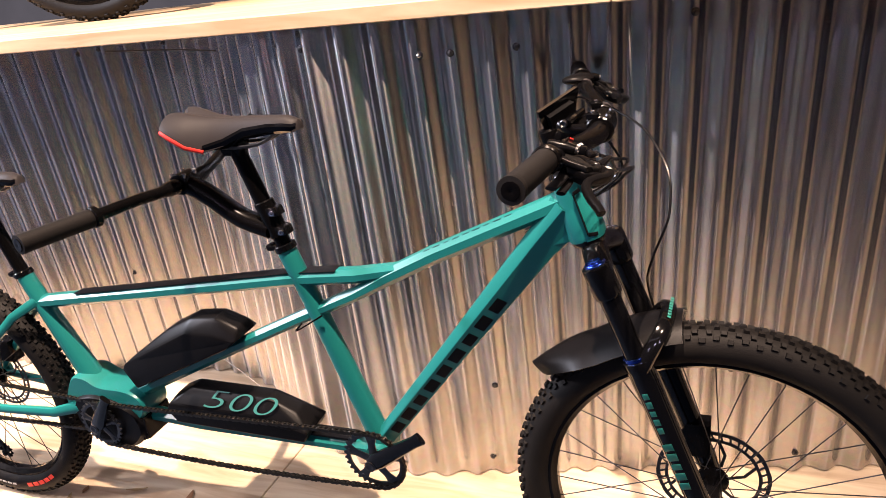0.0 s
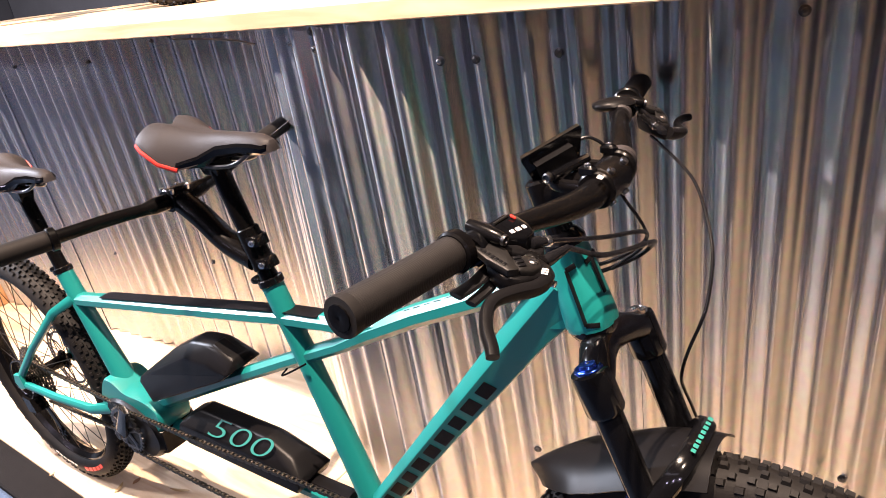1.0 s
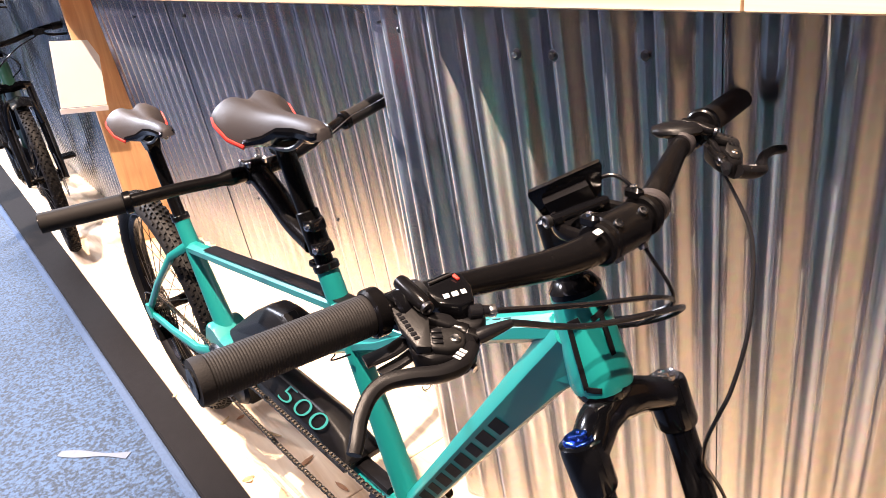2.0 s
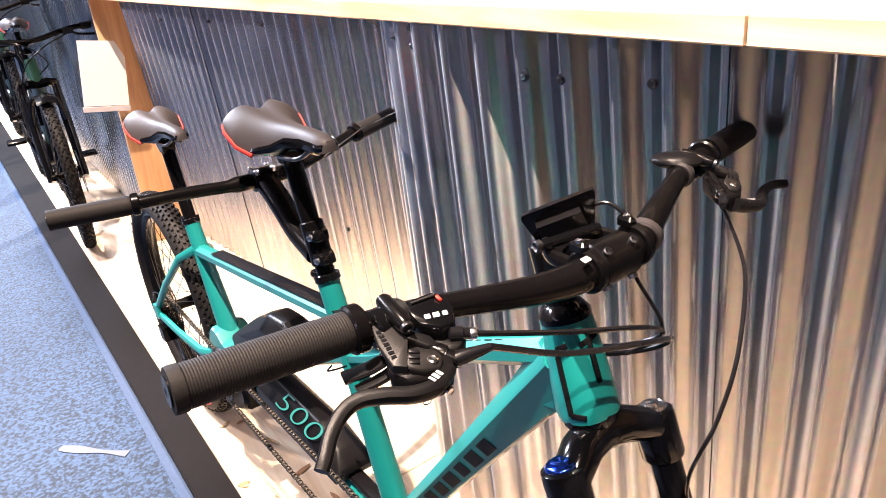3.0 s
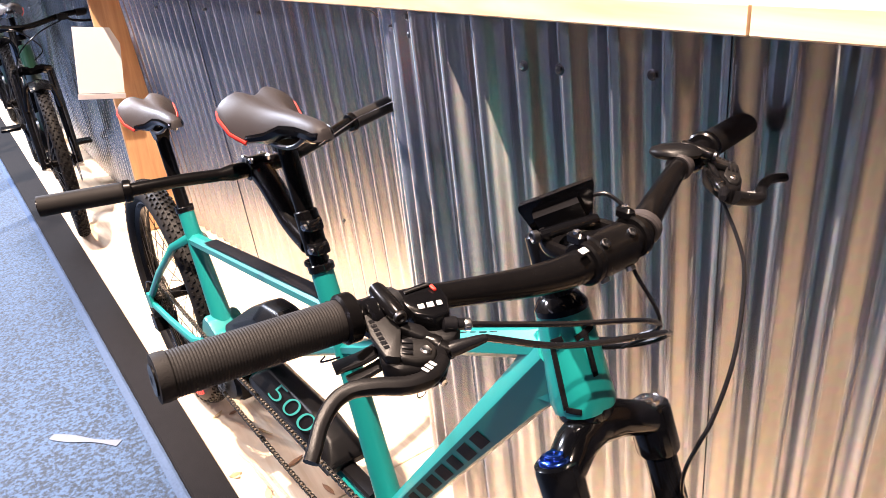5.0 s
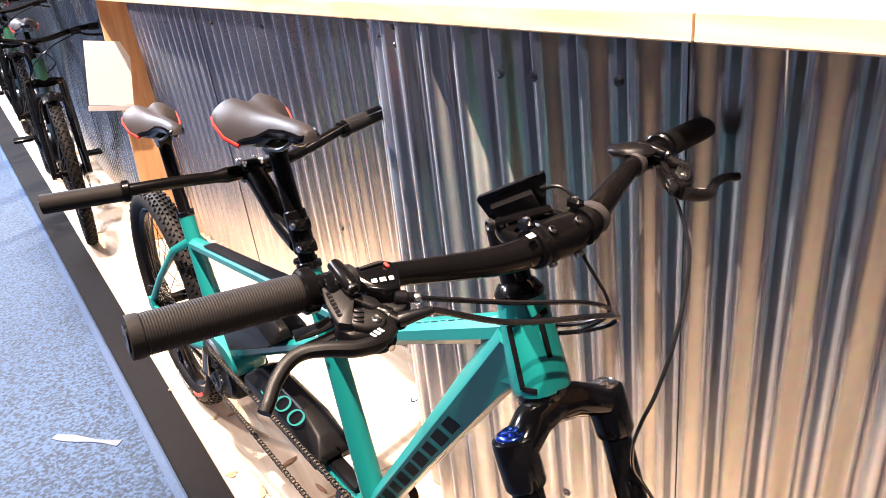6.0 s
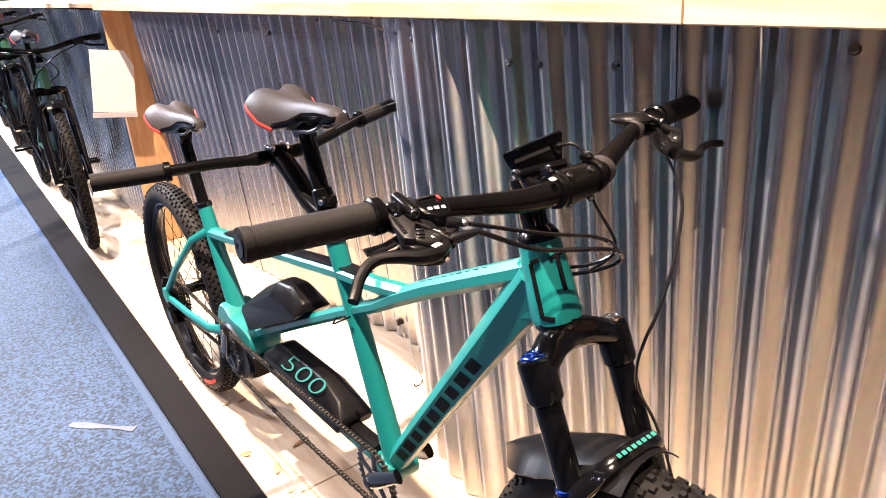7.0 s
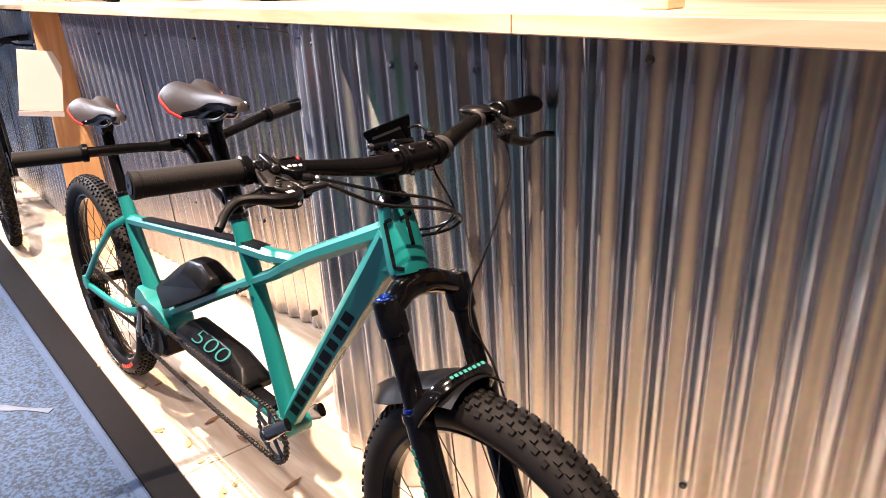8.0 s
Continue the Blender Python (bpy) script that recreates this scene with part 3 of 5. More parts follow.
def chain(p_list, closed=False):
    """Roller chain along a polyline in one plane."""
    sh = Shape()
    P = [Vector(p) for p in p_list]
    step = 0.0127
    run, pts = 0.0, []
    for a, b in zip(P[:-1], P[1:]):
        d = (b - a)
        L = d.length
        while run < L:
            pts.append((a + d * (run / L), d.normalized()))
            run += step
        run -= L
    for i, (p, d) in enumerate(pts):
        up = Vector((0, 1, 0)).cross(d)
        o = 0.0040 if i % 2 else 0.0026
        for sg in (-1, 1):
            m = Matrix.Translation(p + Vector((0, sg * o, 0))) @ Matrix((d, Vector((0, 1, 0)), up)).transposed().to_4x4()
            ol = [(-0.0095, 0.0), (-0.0075, 0.0040), (-0.0035, 0.0040), (0, 0.0028), (0.0035, 0.0040), (0.0075, 0.0040), (0.0095, 0), (0.0075, -0.0040), (0.0035, -0.0040), (0, -0.0028), (-0.0035, -0.0040), (-0.0075, -0.0040)]
            sh.rings([[m @ Vector((a, -0.0006, b)) for a, b in ol], [m @ Vector((a, 0.0006, b)) for a, b in ol]])
        sh.tube([p - Vector((0, 0.0045, 0)) + d * 0.0063, p + Vector((0, 0.0045, 0)) + d * 0.0063], 0.0036, 6, side=(1, 0, 0))
    return sh


def toothed(c, r, teeth, thick, arms=5, hole=0.62):
    """A chainring round the y axis."""
    sh = Shape()
    x, y, z = c
    n = teeth * 4
    rows = []
    for i in range(n):
        a = 2 * math.pi * i / n
        q = r + (0.004 if i % 4 in (1, 2) else -0.002)
        rows.append([(x + q * math.cos(a), y - thick / 2, z + q * math.sin(a)), (x + q * math.cos(a), y + thick / 2, z + q * math.sin(a)),
                     (x + r * 0.86 * math.cos(a), y + thick / 2, z + r * 0.86 * math.sin(a)), (x + r * 0.86 * math.cos(a), y - thick / 2, z + r * 0.86 * math.sin(a))])
    sh.rings(rows, closed=True)
    for i in range(arms):
        a = 2 * math.pi * (i + 0.25) / arms
        sh.tube([(x + r * 0.1 * math.cos(a), y - 0.003, z + r * 0.1 * math.sin(a)), (x + r * 0.62 * math.cos(a), y - 0.002, z + r * 0.62 * math.sin(a)),
                 (x + r * 0.92 * math.cos(a), y - 0.001, z + r * 0.92 * math.sin(a))], [0.003] * 3, 8, flat=[r * 0.16, r * 0.13, r * 0.22])
        sh.lathe((x + r * 0.84 * math.cos(a), y - 0.006, z + r * 0.84 * math.sin(a)), (0, 1, 0), [(0.002, 0), (0.0055, 0.001), (0.0055, 0.006)], 10)
    return sh

# ---- the tandem ----
bike = thing("tandem_bicycle", "teal electric tandem bicycle with black parts standing on the pine platform", "bicycle", at=(-0.85, Y0, 0))


def Q(x, z, y=0.0):
    """A point of the tandem: y counts from its middle plane."""
    return (MX(x, z)[0], Y0 + y, MX(x, z)[1])


def MX(x, z):
    """Frame drawing to place: a little longer than drawn, the rear a little higher."""
    return 1.032 * x + 0.0585, z + 0.011 * max(0.0, min(1, -x / 0.7)) * min(1, z / 0.5)


def QR(x, z, y=0.0):
    """A point of the tandem by its own place."""
    return (x, Y0 + y, z)


FRONT, REAR, RT = QR(0.121, 0.354), QR(-1.757, 0.354), 0.354
wheel(bike, "front_wheel", FRONT, RT, 0.070, DARKSTEEL)
rear_wheel = wheel(bike, "rear_wheel", REAR, RT, 0.070, CHAIN)
for a0, a1, n, mat, hgt in ((-78, -52, 5, RED, 0.012), (-108, -86, 6, WHITE, 0.005)):
    mark = Shape()
    for i in range(n):
        a = radians(a0 + (a1 - a0) * (i + 0.5) / n)
        da = radians((a1 - a0) / n) * 0.36
        ring = []
        for r in (0.312 - hgt / 2, 0.312 + hgt / 2):
            for e in (-da, da):
                ring.append((REAR[0] + r * math.cos(a + e), REAR[1] - 0.0352, REAR[2] + r * math.sin(a + e)))
        lo = [ring[0], ring[1], ring[3], ring[2]]
        mark.rings([lo, [(x, y - 0.0012, z) for x, y, z in lo]])
    part("sidewall_lettering", mark, mat, rear_wheel)

# frame
HT_T, HT_B = Q(-0.163, 0.954), Q(-0.133, 0.854)
frame_ob = part("frame", Shape().tube([HT_B, Q(-0.1354, 0.862), Q(-0.148, 0.904), Q(-0.160, 0.946), HT_T], [0.0295, 0.031, 0.0285, 0.0255, 0.0245], 20, power=2.6),
                TEAL, bike, "teal-painted alloy frame", angle=30)
ST_F, BB = Q(-0.697, 0.775), Q(-0.572, 0.366)
TT_R, ST_R = Q(-1.405, 0.622), Q(-1.432, 0.675)
# down tube: narrow back, a ridge along each flank, flanks that fall in towards the belly
RIDGED = [(0.50, -1.0), (0.96, -0.42), (1.0, -0.28), (0.46, 0.94), (0.36, 1.0), (-0.36, 1.0), (-0.46, 0.94), (-1.0, -0.28), (-0.96, -0.42), (-0.50, -1.0)]
part("down_tube", Shape().tube([Q(-0.158, 0.901), Q(-0.211, 0.836), Q(-0.386, 0.607), Q(-0.562, 0.378)], [0.028, 0.024, 0.023, 0.021], flat=[0.037, 0.0295, 0.0240, 0.021], profile=RIDGED), TEAL, frame_ob, angle=22)
part("front_top_tube", Shape().tube([Q(-0.150, 0.922), Q(-0.20, 0.899), Q(-0.40, 0.805), Q(-0.495, 0.755), Q(-0.57, 0.711), Q(-0.71, 0.643), Q(-0.93, 0.536), Q(-1.19, 0.410)],
                                    [0.022, 0.020, 0.019, 0.019, 0.015, 0.015, 0.016, 0.019], 8, flat=[0.020, 0.0165, 0.016, 0.016, 0.013, 0.013, 0.014, 0.017], power=7), TEAL, frame_ob, angle=22)
part("rear_top_tube", Shape().tube([Q(-0.475, 0.770), Q(-0.56, 0.752), Q(-0.69, 0.737), Q(-1.05, 0.683), Q(-1.41, 0.630)],
                                   [0.017, 0.018, 0.019, 0.019, 0.018], 8, flat=[0.012, 0.015, 0.0155, 0.0155, 0.0155], power=7), TEAL, frame_ob, angle=22)
part("front_seat_tube", Shape().tube([Q(-0.706, 0.803), ST_F, Q(-0.665, 0.675), BB], [0.0195, 0.0195, 0.020, 0.024], 16), TEAL, frame_ob)
part("rear_seat_tube", Shape().tube([Q(-1.440, 0.697), ST_R, Q(-1.40, 0.585), Q(-1.335, 0.430)], [0.0195, 0.0195, 0.021, 0.026], 16, flat=[0.0195, 0.0195, 0.022, 0.03]), TEAL, frame_ob)
part("bottom_tube", Shape().tube([Q(-0.575, 0.345), Q(-0.70, 0.342), Q(-1.03, 0.338), Q(-1.19, 0.345)], 0.019, 8, flat=0.015, power=7), TEAL, frame_ob, angle=22)
part("bottom_bracket_shell", Shape().lathe(Q(-0.573, 0.350, -0.038), (0, 1, 0), [(0.014, 0), (0.024, 0.001), (0.025, 0.006), (0.025, 0.070), (0.024, 0.075), (0.014, 0.076)], 22), TEAL, frame_ob)
part("gusset", Shape().prism([MX(*q) for q in [(-0.165, 0.905), (-0.125, 0.858), (-0.20, 0.836), (-0.235, 0.822), (-0.19, 0.868)]], Y0 - 0.016, Y0 + 0.016, 0.004), TEAL, frame_ob)
part("motor_shell", Shape().prism(rounded([MX(*q) for q in [(-1.410, 0.362), (-1.395, 0.400), (-1.360, 0.450), (-1.320, 0.448), (-1.285, 0.425), (-1.200, 0.428), (-1.160, 0.410), (-1.155, 0.375), (-1.185, 0.342),
                                   (-1.215, 0.365), (-1.275, 0.388), (-1.335, 0.388), (-1.380, 0.365)]]), Y0 - 0.042, Y0 + 0.042, 0.007), TEAL, frame_ob)
for sg in (-1, 1):
    part("seat_stay", Shape().tube([Q(-1.415, 0.637, sg * 0.012), Q(-1.48, 0.600, sg * 0.042), Q(-1.63, 0.475, sg * 0.062), Q(-1.757, 0.362, sg * 0.072)],
                                   [0.009, 0.0085, 0.008, 0.008], 10, flat=[0.013, 0.011, 0.010, 0.010], power=2.8), TEAL, frame_ob)
    part("chain_stay", Shape().tube([Q(-1.365, 0.362, sg * 0.040), Q(-1.44, 0.345, sg * 0.056), Q(-1.61, 0.338, sg * 0.066), Q(-1.757, 0.342, sg * 0.074)],
                                    [0.011, 0.009, 0.008, 0.008], 10, flat=[0.016, 0.013, 0.011, 0.011], power=2.8), TEAL, frame_ob)
    part("dropout", Shape().prism([MX(*q) for q in [(-1.740, 0.376), (-1.733, 0.336), (-1.765, 0.323), (-1.787, 0.341), (-1.777, 0.369)]], Y0 + sg * 0.070, Y0 + sg * 0.082, 0.002), TEAL, frame_ob)


def bars_on(p, q, parent, size, counts, mat, face, name="lettering"):
    """Unreadable lettering as plain bars from p to q on a face."""
    p, q, face = Vector(p), Vector(q), Vector(face).normalized()
    d = (q - p).normalized()
    up = face.cross(d)
    sh = Shape()
    L = (q - p).length
    for i in range(counts):
        c = p + d * (L * (i + 0.5) / counts)
        m = Matrix.Translation(c) @ Matrix((d, up, face)).transposed().to_4x4()
        w = L / counts
        sh.box((w * (0.66, 0.74, 0.58, 0.70)[i % 4], size * (1.0 if i % 2 else 0.95), 0.0006), m, 0.0002)
    return part(name, sh, mat, parent)


# decals: plain dark bars on the down tube, dark panel on its underside and on the tube tops, badge on the head
flank = Vector((0.285, -0.931, -0.220))
belly = Vector((0.78, 0, -0.62))
low_end = Vector(Q(-0.541, 0.405, -0.0157)) + belly * 0.0071 + flank * 0.0009
high_end = Vector(Q(-0.281, 0.744, -0.0172)) + belly * 0.0088 + flank * 0.0012
bars_on(low_end, high_end, frame_ob, 0.0220, 9, DECAL, flank)
part("down_tube_guard", Shape().tube([Q(-0.232, 0.771), Q(-0.371, 0.594), Q(-0.545, 0.374)], 0.0080, 8, flat=0.004, power=4), GLOSS, frame_ob)
part("tube_top_decal", Shape().tube([Q(-0.60, 0.7620), Q(-0.69, 0.7525), Q(-1.05, 0.6985), Q(-1.29, 0.6635)], 0.0155, 8, flat=0.0008, power=4), DECAL, frame_ob)
bars_on(Q(-0.42, 0.8115), Q(-0.25, 0.8925), frame_ob, 0.022, 9, DECAL, (-0.42, 0, 0.9))
hx = Vector((0.30, 0, -0.954)).normalized()
badge = Shape()
for (u0, v0, u1, v1) in ((-0.022, 0.030, -0.022, -0.040), (-0.022, 0.030, -0.010, 0.033), (-0.022, -0.040, -0.008, -0.044), (0.002, 0.030, 0.024, 0.036), (0.013, 0.030, 0.013, -0.012)):
    pts = []
    for k in range(5):
        u, v = u0 + (u1 - u0) * k / 4, v0 + (v1 - v0) * k / 4
        a = u / 0.031 - 0.55
        r = 0.0345 - 0.004 * (v + 0.05) / 0.1
        c = Vector(Q(-0.148, 0.904)) - hx * v
        pts.append(c + Vector((math.cos(a) * r * 0.954, math.sin(a) * r, math.cos(a) * r * 0.30)))
    badge.tube(pts, 0.0032, 6, flat=0.0012, power=3, side=(0, 1, 0) if u0 == u1 else hx)
part("head_badge", badge, DECAL, frame_ob)

# headset, stem
ax = (Vector(HT_T) - Vector(HT_B)).normalized()
part("headset", Shape().lathe(HT_T, ax, [(0.020, -0.002), (0.027, 0.0), (0.0275, 0.006), (0.021, 0.016), (0.0175, 0.018), (0.0175, 0.030)], 22), GLOSS, bike)
stem = part("stem", Shape().lathe(Vector(HT_T) + ax * 0.018, ax, [(0.0165, 0), (0.0175, 0.001), (0.0175, 0.020), (0.0185, 0.021), (0.0195, 0.024), (0.0195, 0.062), (0.016, 0.065), (0.004, 0.066)], 20), BLACK, bike)
BARC = Vector(QR(-0.053, 1.039))
ST0 = Vector(HT_T) + ax * 0.062
part("stem_arm", Shape().tube([ST0 - ax * 0.0, ST0 + (BARC - ST0) * 0.5, BARC], [0.018, 0.017, 0.020], 14, power=2.8), BLACK, stem)
part("face_plate", clamp_band(BARC, (0, 1, 0), 0.0185, 0.046), BLACK, stem)
for sy in (-0.017, 0.017):
    for a in (0.9, -0.9):
        dd = Vector((math.cos(a), 0, math.sin(a)))
        part("face_plate_bolt", Shape().lathe(BARC + dd * 0.0205 + Vector((0, sy, 0)), dd, [(0.0045, -0.004), (0.0045, 0.004), (0.0032, 0.0045), (0.0024, 0.002)], 10), DARKSTEEL, stem)

part("lower_cup", Shape().lathe(HT_B, -ax, [(0.020, -0.004), (0.0300, -0.002), (0.0300, 0.005), (0.027, 0.010), (0.018, 0.011)], 22), GLOSS, bike)

# front fork: crown, two legs with stanchions, lowers, arch
fk = Vector((0.365, 0, -1)).normalized()
fork = part("fork", Shape().tube([Q(-0.104, 0.806, -0.072), Q(-0.107, 0.823, -0.054), Q(-0.116, 0.834, -0.03), Q(-0.124, 0.836, 0), Q(-0.116, 0.834, 0.03), Q(-0.107, 0.823, 0.062), Q(-0.104, 0.806, 0.082)],
                                 [0.016, 0.021, 0.021, 0.023, 0.021, 0.021, 0.016], 14, flat=[0.012, 0.018, 0.020, 0.022, 0.020, 0.018, 0.012], side=(1, 0, 0.36), power=2.4), GLOSS, bike, "glossy black suspension fork")
for sg in (-1, 1):
    top = Vector(Q(-0.112, 0.831, 0.073 if sg > 0 else -0.062))
    leg = part("stanchion", Shape().lathe(top, fk, [(0.015, -0.004), (0.0225, 0.0), (0.0235, 0.005), (0.0235, 0.050), (0.0215, 0.054), (0.0175, 0.055), (0.0175, 0.175)], 22), GLOSS, fork)
    low = top + fk * 0.165
    part("wiper_ring", Shape().lathe(low, fk, [(0.0178, 0), (0.020, 0.001), (0.020, 0.006), (0.0178, 0.007)], 22), BLUE if sg < 0 else BLACK, fork)
    part("lower_leg", Shape().lathe(low + fk * 0.006, fk, [(0.018, 0), (0.0235, 0.002), (0.0245, 0.012), (0.0225, 0.02), (0.0225, 0.04), (0.021, 0.15), (0.020, 0.27), (0.021, 0.300), (0.018, 0.330), (0.008, 0.338)], 20), GLOSS, fork)
    part("top_cap", Shape().lathe(top - fk * 0.002, -fk, [(0.018, -0.002), (0.0185, 0.001), (0.0175, 0.0030), (0.0150, 0.0045), (0.0140, 0.0036), (0.0115, 0.0036), (0.0105, 0.0070), (0.0085, 0.0080), (0.0040, 0.0076), (0.0030, 0.0055)], 10), BLUE if sg < 0 else STEEL, fork)
    if sg < 0:
        bars_on(low + fk * 0.06 + Vector((-0.004, -0.0222, 0)), low + fk * 0.145 + Vector((-0.004, -0.0215, 0)), fork, 0.010, 5, TEALMARK, (-0.1, -1, 0), "leg_lettering")
        bars_on(low + fk * 0.16 + Vector((-0.004, -0.0215, 0)), low + fk * 0.26 + Vector((-0.004, -0.0205, 0)), fork, 0.017, 5, TEALMARK, (-0.1, -1, 0), "leg_lettering")
arch = [Vector(Q(-0.040, 0.655, -0.075)), Vector(Q(-0.026, 0.690, -0.068)), Vector(Q(-0.008, 0.722, -0.045)), Vector(Q(-0.002, 0.733, 0)),
        Vector(Q(-0.008, 0.722, 0.045)), Vector(Q(-0.026, 0.690, 0.068)), Vector(Q(-0.040, 0.655, 0.075))]
arch = [p + Vector((-0.010, 0, -0.008)) for p in arch]
part("fork_arch", Shape().tube(smooth(arch, 4), 0.013, 12, flat=0.009, side=(1, 0, 0.3), power=2.6), GLOSS, fork)
bars_on(Vector(QR(0.050, 0.7345, -0.036)), Vector(QR(0.050, 0.7345, 0.036)), fork, 0.006, 8, TEALMARK, (0.35, 0, 1), "arch_lettering")
part("brake_caliper", Shape().hull([Q(x, z, y) for x in (0.015, 0.055) for z in (0.40, 0.47) for y in (0.050, 0.085)] + [Q(0.0, 0.435, 0.06), Q(0.0, 0.435, 0.08)]), BLACK, fork)
part("thru_axle", Shape().lathe(QR(0.121, 0.354, -0.085), (0, 1, 0), [(0.004, 0), (0.013, 0.001), (0.014, 0.006), (0.014, 0.164), (0.013, 0.17), (0.004, 0.171)], 16), BLACK, fork)

# front mudguard: thin curved flap over the tyre
rows = []
for i in range(17):
    t = i / 16
    a = radians(141 - 43 * t)
    r = RT + 0.022 + 0.024 * max(0.0, 0.45 - t) / 0.45
    half = 0.064 * math.sqrt(min(1.0, 0.03 + 3.2 * t)) * (1.0 if t < 0.72 else 1.0 - 0.15 * (t - 0.72) / 0.28)
    row, und = [], []
    for j in range(11):
        s = -1 + 2 * j / 10
        rr = r - 0.026 * abs(s) ** 2.2
        row.append((FRONT[0] + rr * math.cos(a), Y0 + half * s, FRONT[2] + rr * math.sin(a)))
        und.append((FRONT[0] + (rr - 0.0018) * math.cos(a), Y0 + half * s * 0.985, FRONT[2] + (rr - 0.0018) * math.sin(a)))
    rows.append(row + und[::-1])
part("front_mudguard", Shape().rings(rows), MATT, bike, "short matt black plastic mudguard over the front tyre")

# handlebars, turned a few degrees towards the wall
TURNED = Matrix.Translation(QR(-0.10, 0)) @ Matrix.Rotation(radians(6), 4, "Z") @ Matrix.Translation(-Vector(QR(-0.10, 0)))


def B(x, z, y=0.0):
    return TURNED @ Vector(QR(x + 0.066, z + 0.003, y))


EL, ER = B(-0.188, 1.067, -0.384), B(-0.188, 1.054, 0.384)
bp = smooth([ER, B(-0.168, 1.060, 0.25), B(-0.158, 1.058, 0.18), B(-0.130, 1.046, 0.085), B(-0.118, 1.036, 0.035), B(-0.118, 1.036, -0.035),
             B(-0.130, 1.036, -0.085), B(-0.157, 1.0495, -0.18), B(-0.168, 1.059, -0.25), EL], 5)
rads = []
for p in bp:
    e = abs(p.y - Y0)
    rads.append(0.0152 if e < 0.045 else 0.0152 - 0.0042 * min(1, (e - 0.045) / 0.11))
bar = part("front_handlebar", Shape().tube(bp, rads, 16, side=(1, 0, 0)), BLACK, bike, "matt black riser handlebar")
grip(bike, "handlebar_grip", B(-0.1690, 1.0595, -0.258), EL + Vector((0, -0.002, 0)))
grip(bike, "handlebar_grip", B(-0.1690, 1.059, 0.252), ER + Vector((0, 0.002, 0)))
for y in (0.060, 0.172):
    k = min(range(len(bp)), key=lambda i: abs(bp[i].y - Y0 - y))
    part("cable_strap", clamp_band(bp[k], bp[k] - bp[k - 1], rads[k] + 0.0008, 0.011), GREY, bar, "grey rubber cable band")


def lever_place(sg):
    """Places of a lever: x ahead of the bar, y outwards from the clamp, z up from the bar; sg -1 is the aisle side."""
    z0, y0 = (1.055, 0.235) if sg < 0 else (1.058, 0.212)
    return lambda x, y, z: B(-0.161 + x, z0 + z, sg * (y0 + y))


def plate(P, outline, thick, soft=0.0012):
    """A plate whose upper outline is given; its underside is drawn in a little."""
    cx = sum(q[0] for q in outline) / len(outline)
    cy = sum(q[1] for q in outline) / len(outline)
    low = [(x + (cx - x) * 0.06, y + (cy - y) * 0.06, z - thick) for x, y, z in outline]
    return Shape().hull([P(*q) for q in list(outline) + low]).soften(soft, 2)


def rod(P, a, b, profile, n=16):
    """A turned piece from a to b: (radius, share of the way)."""
    a, b = P(*a), P(*b)
    L = (b - a).length
    return Shape().lathe(a, b - a, [(r, h * L) for r, h in profile], n)


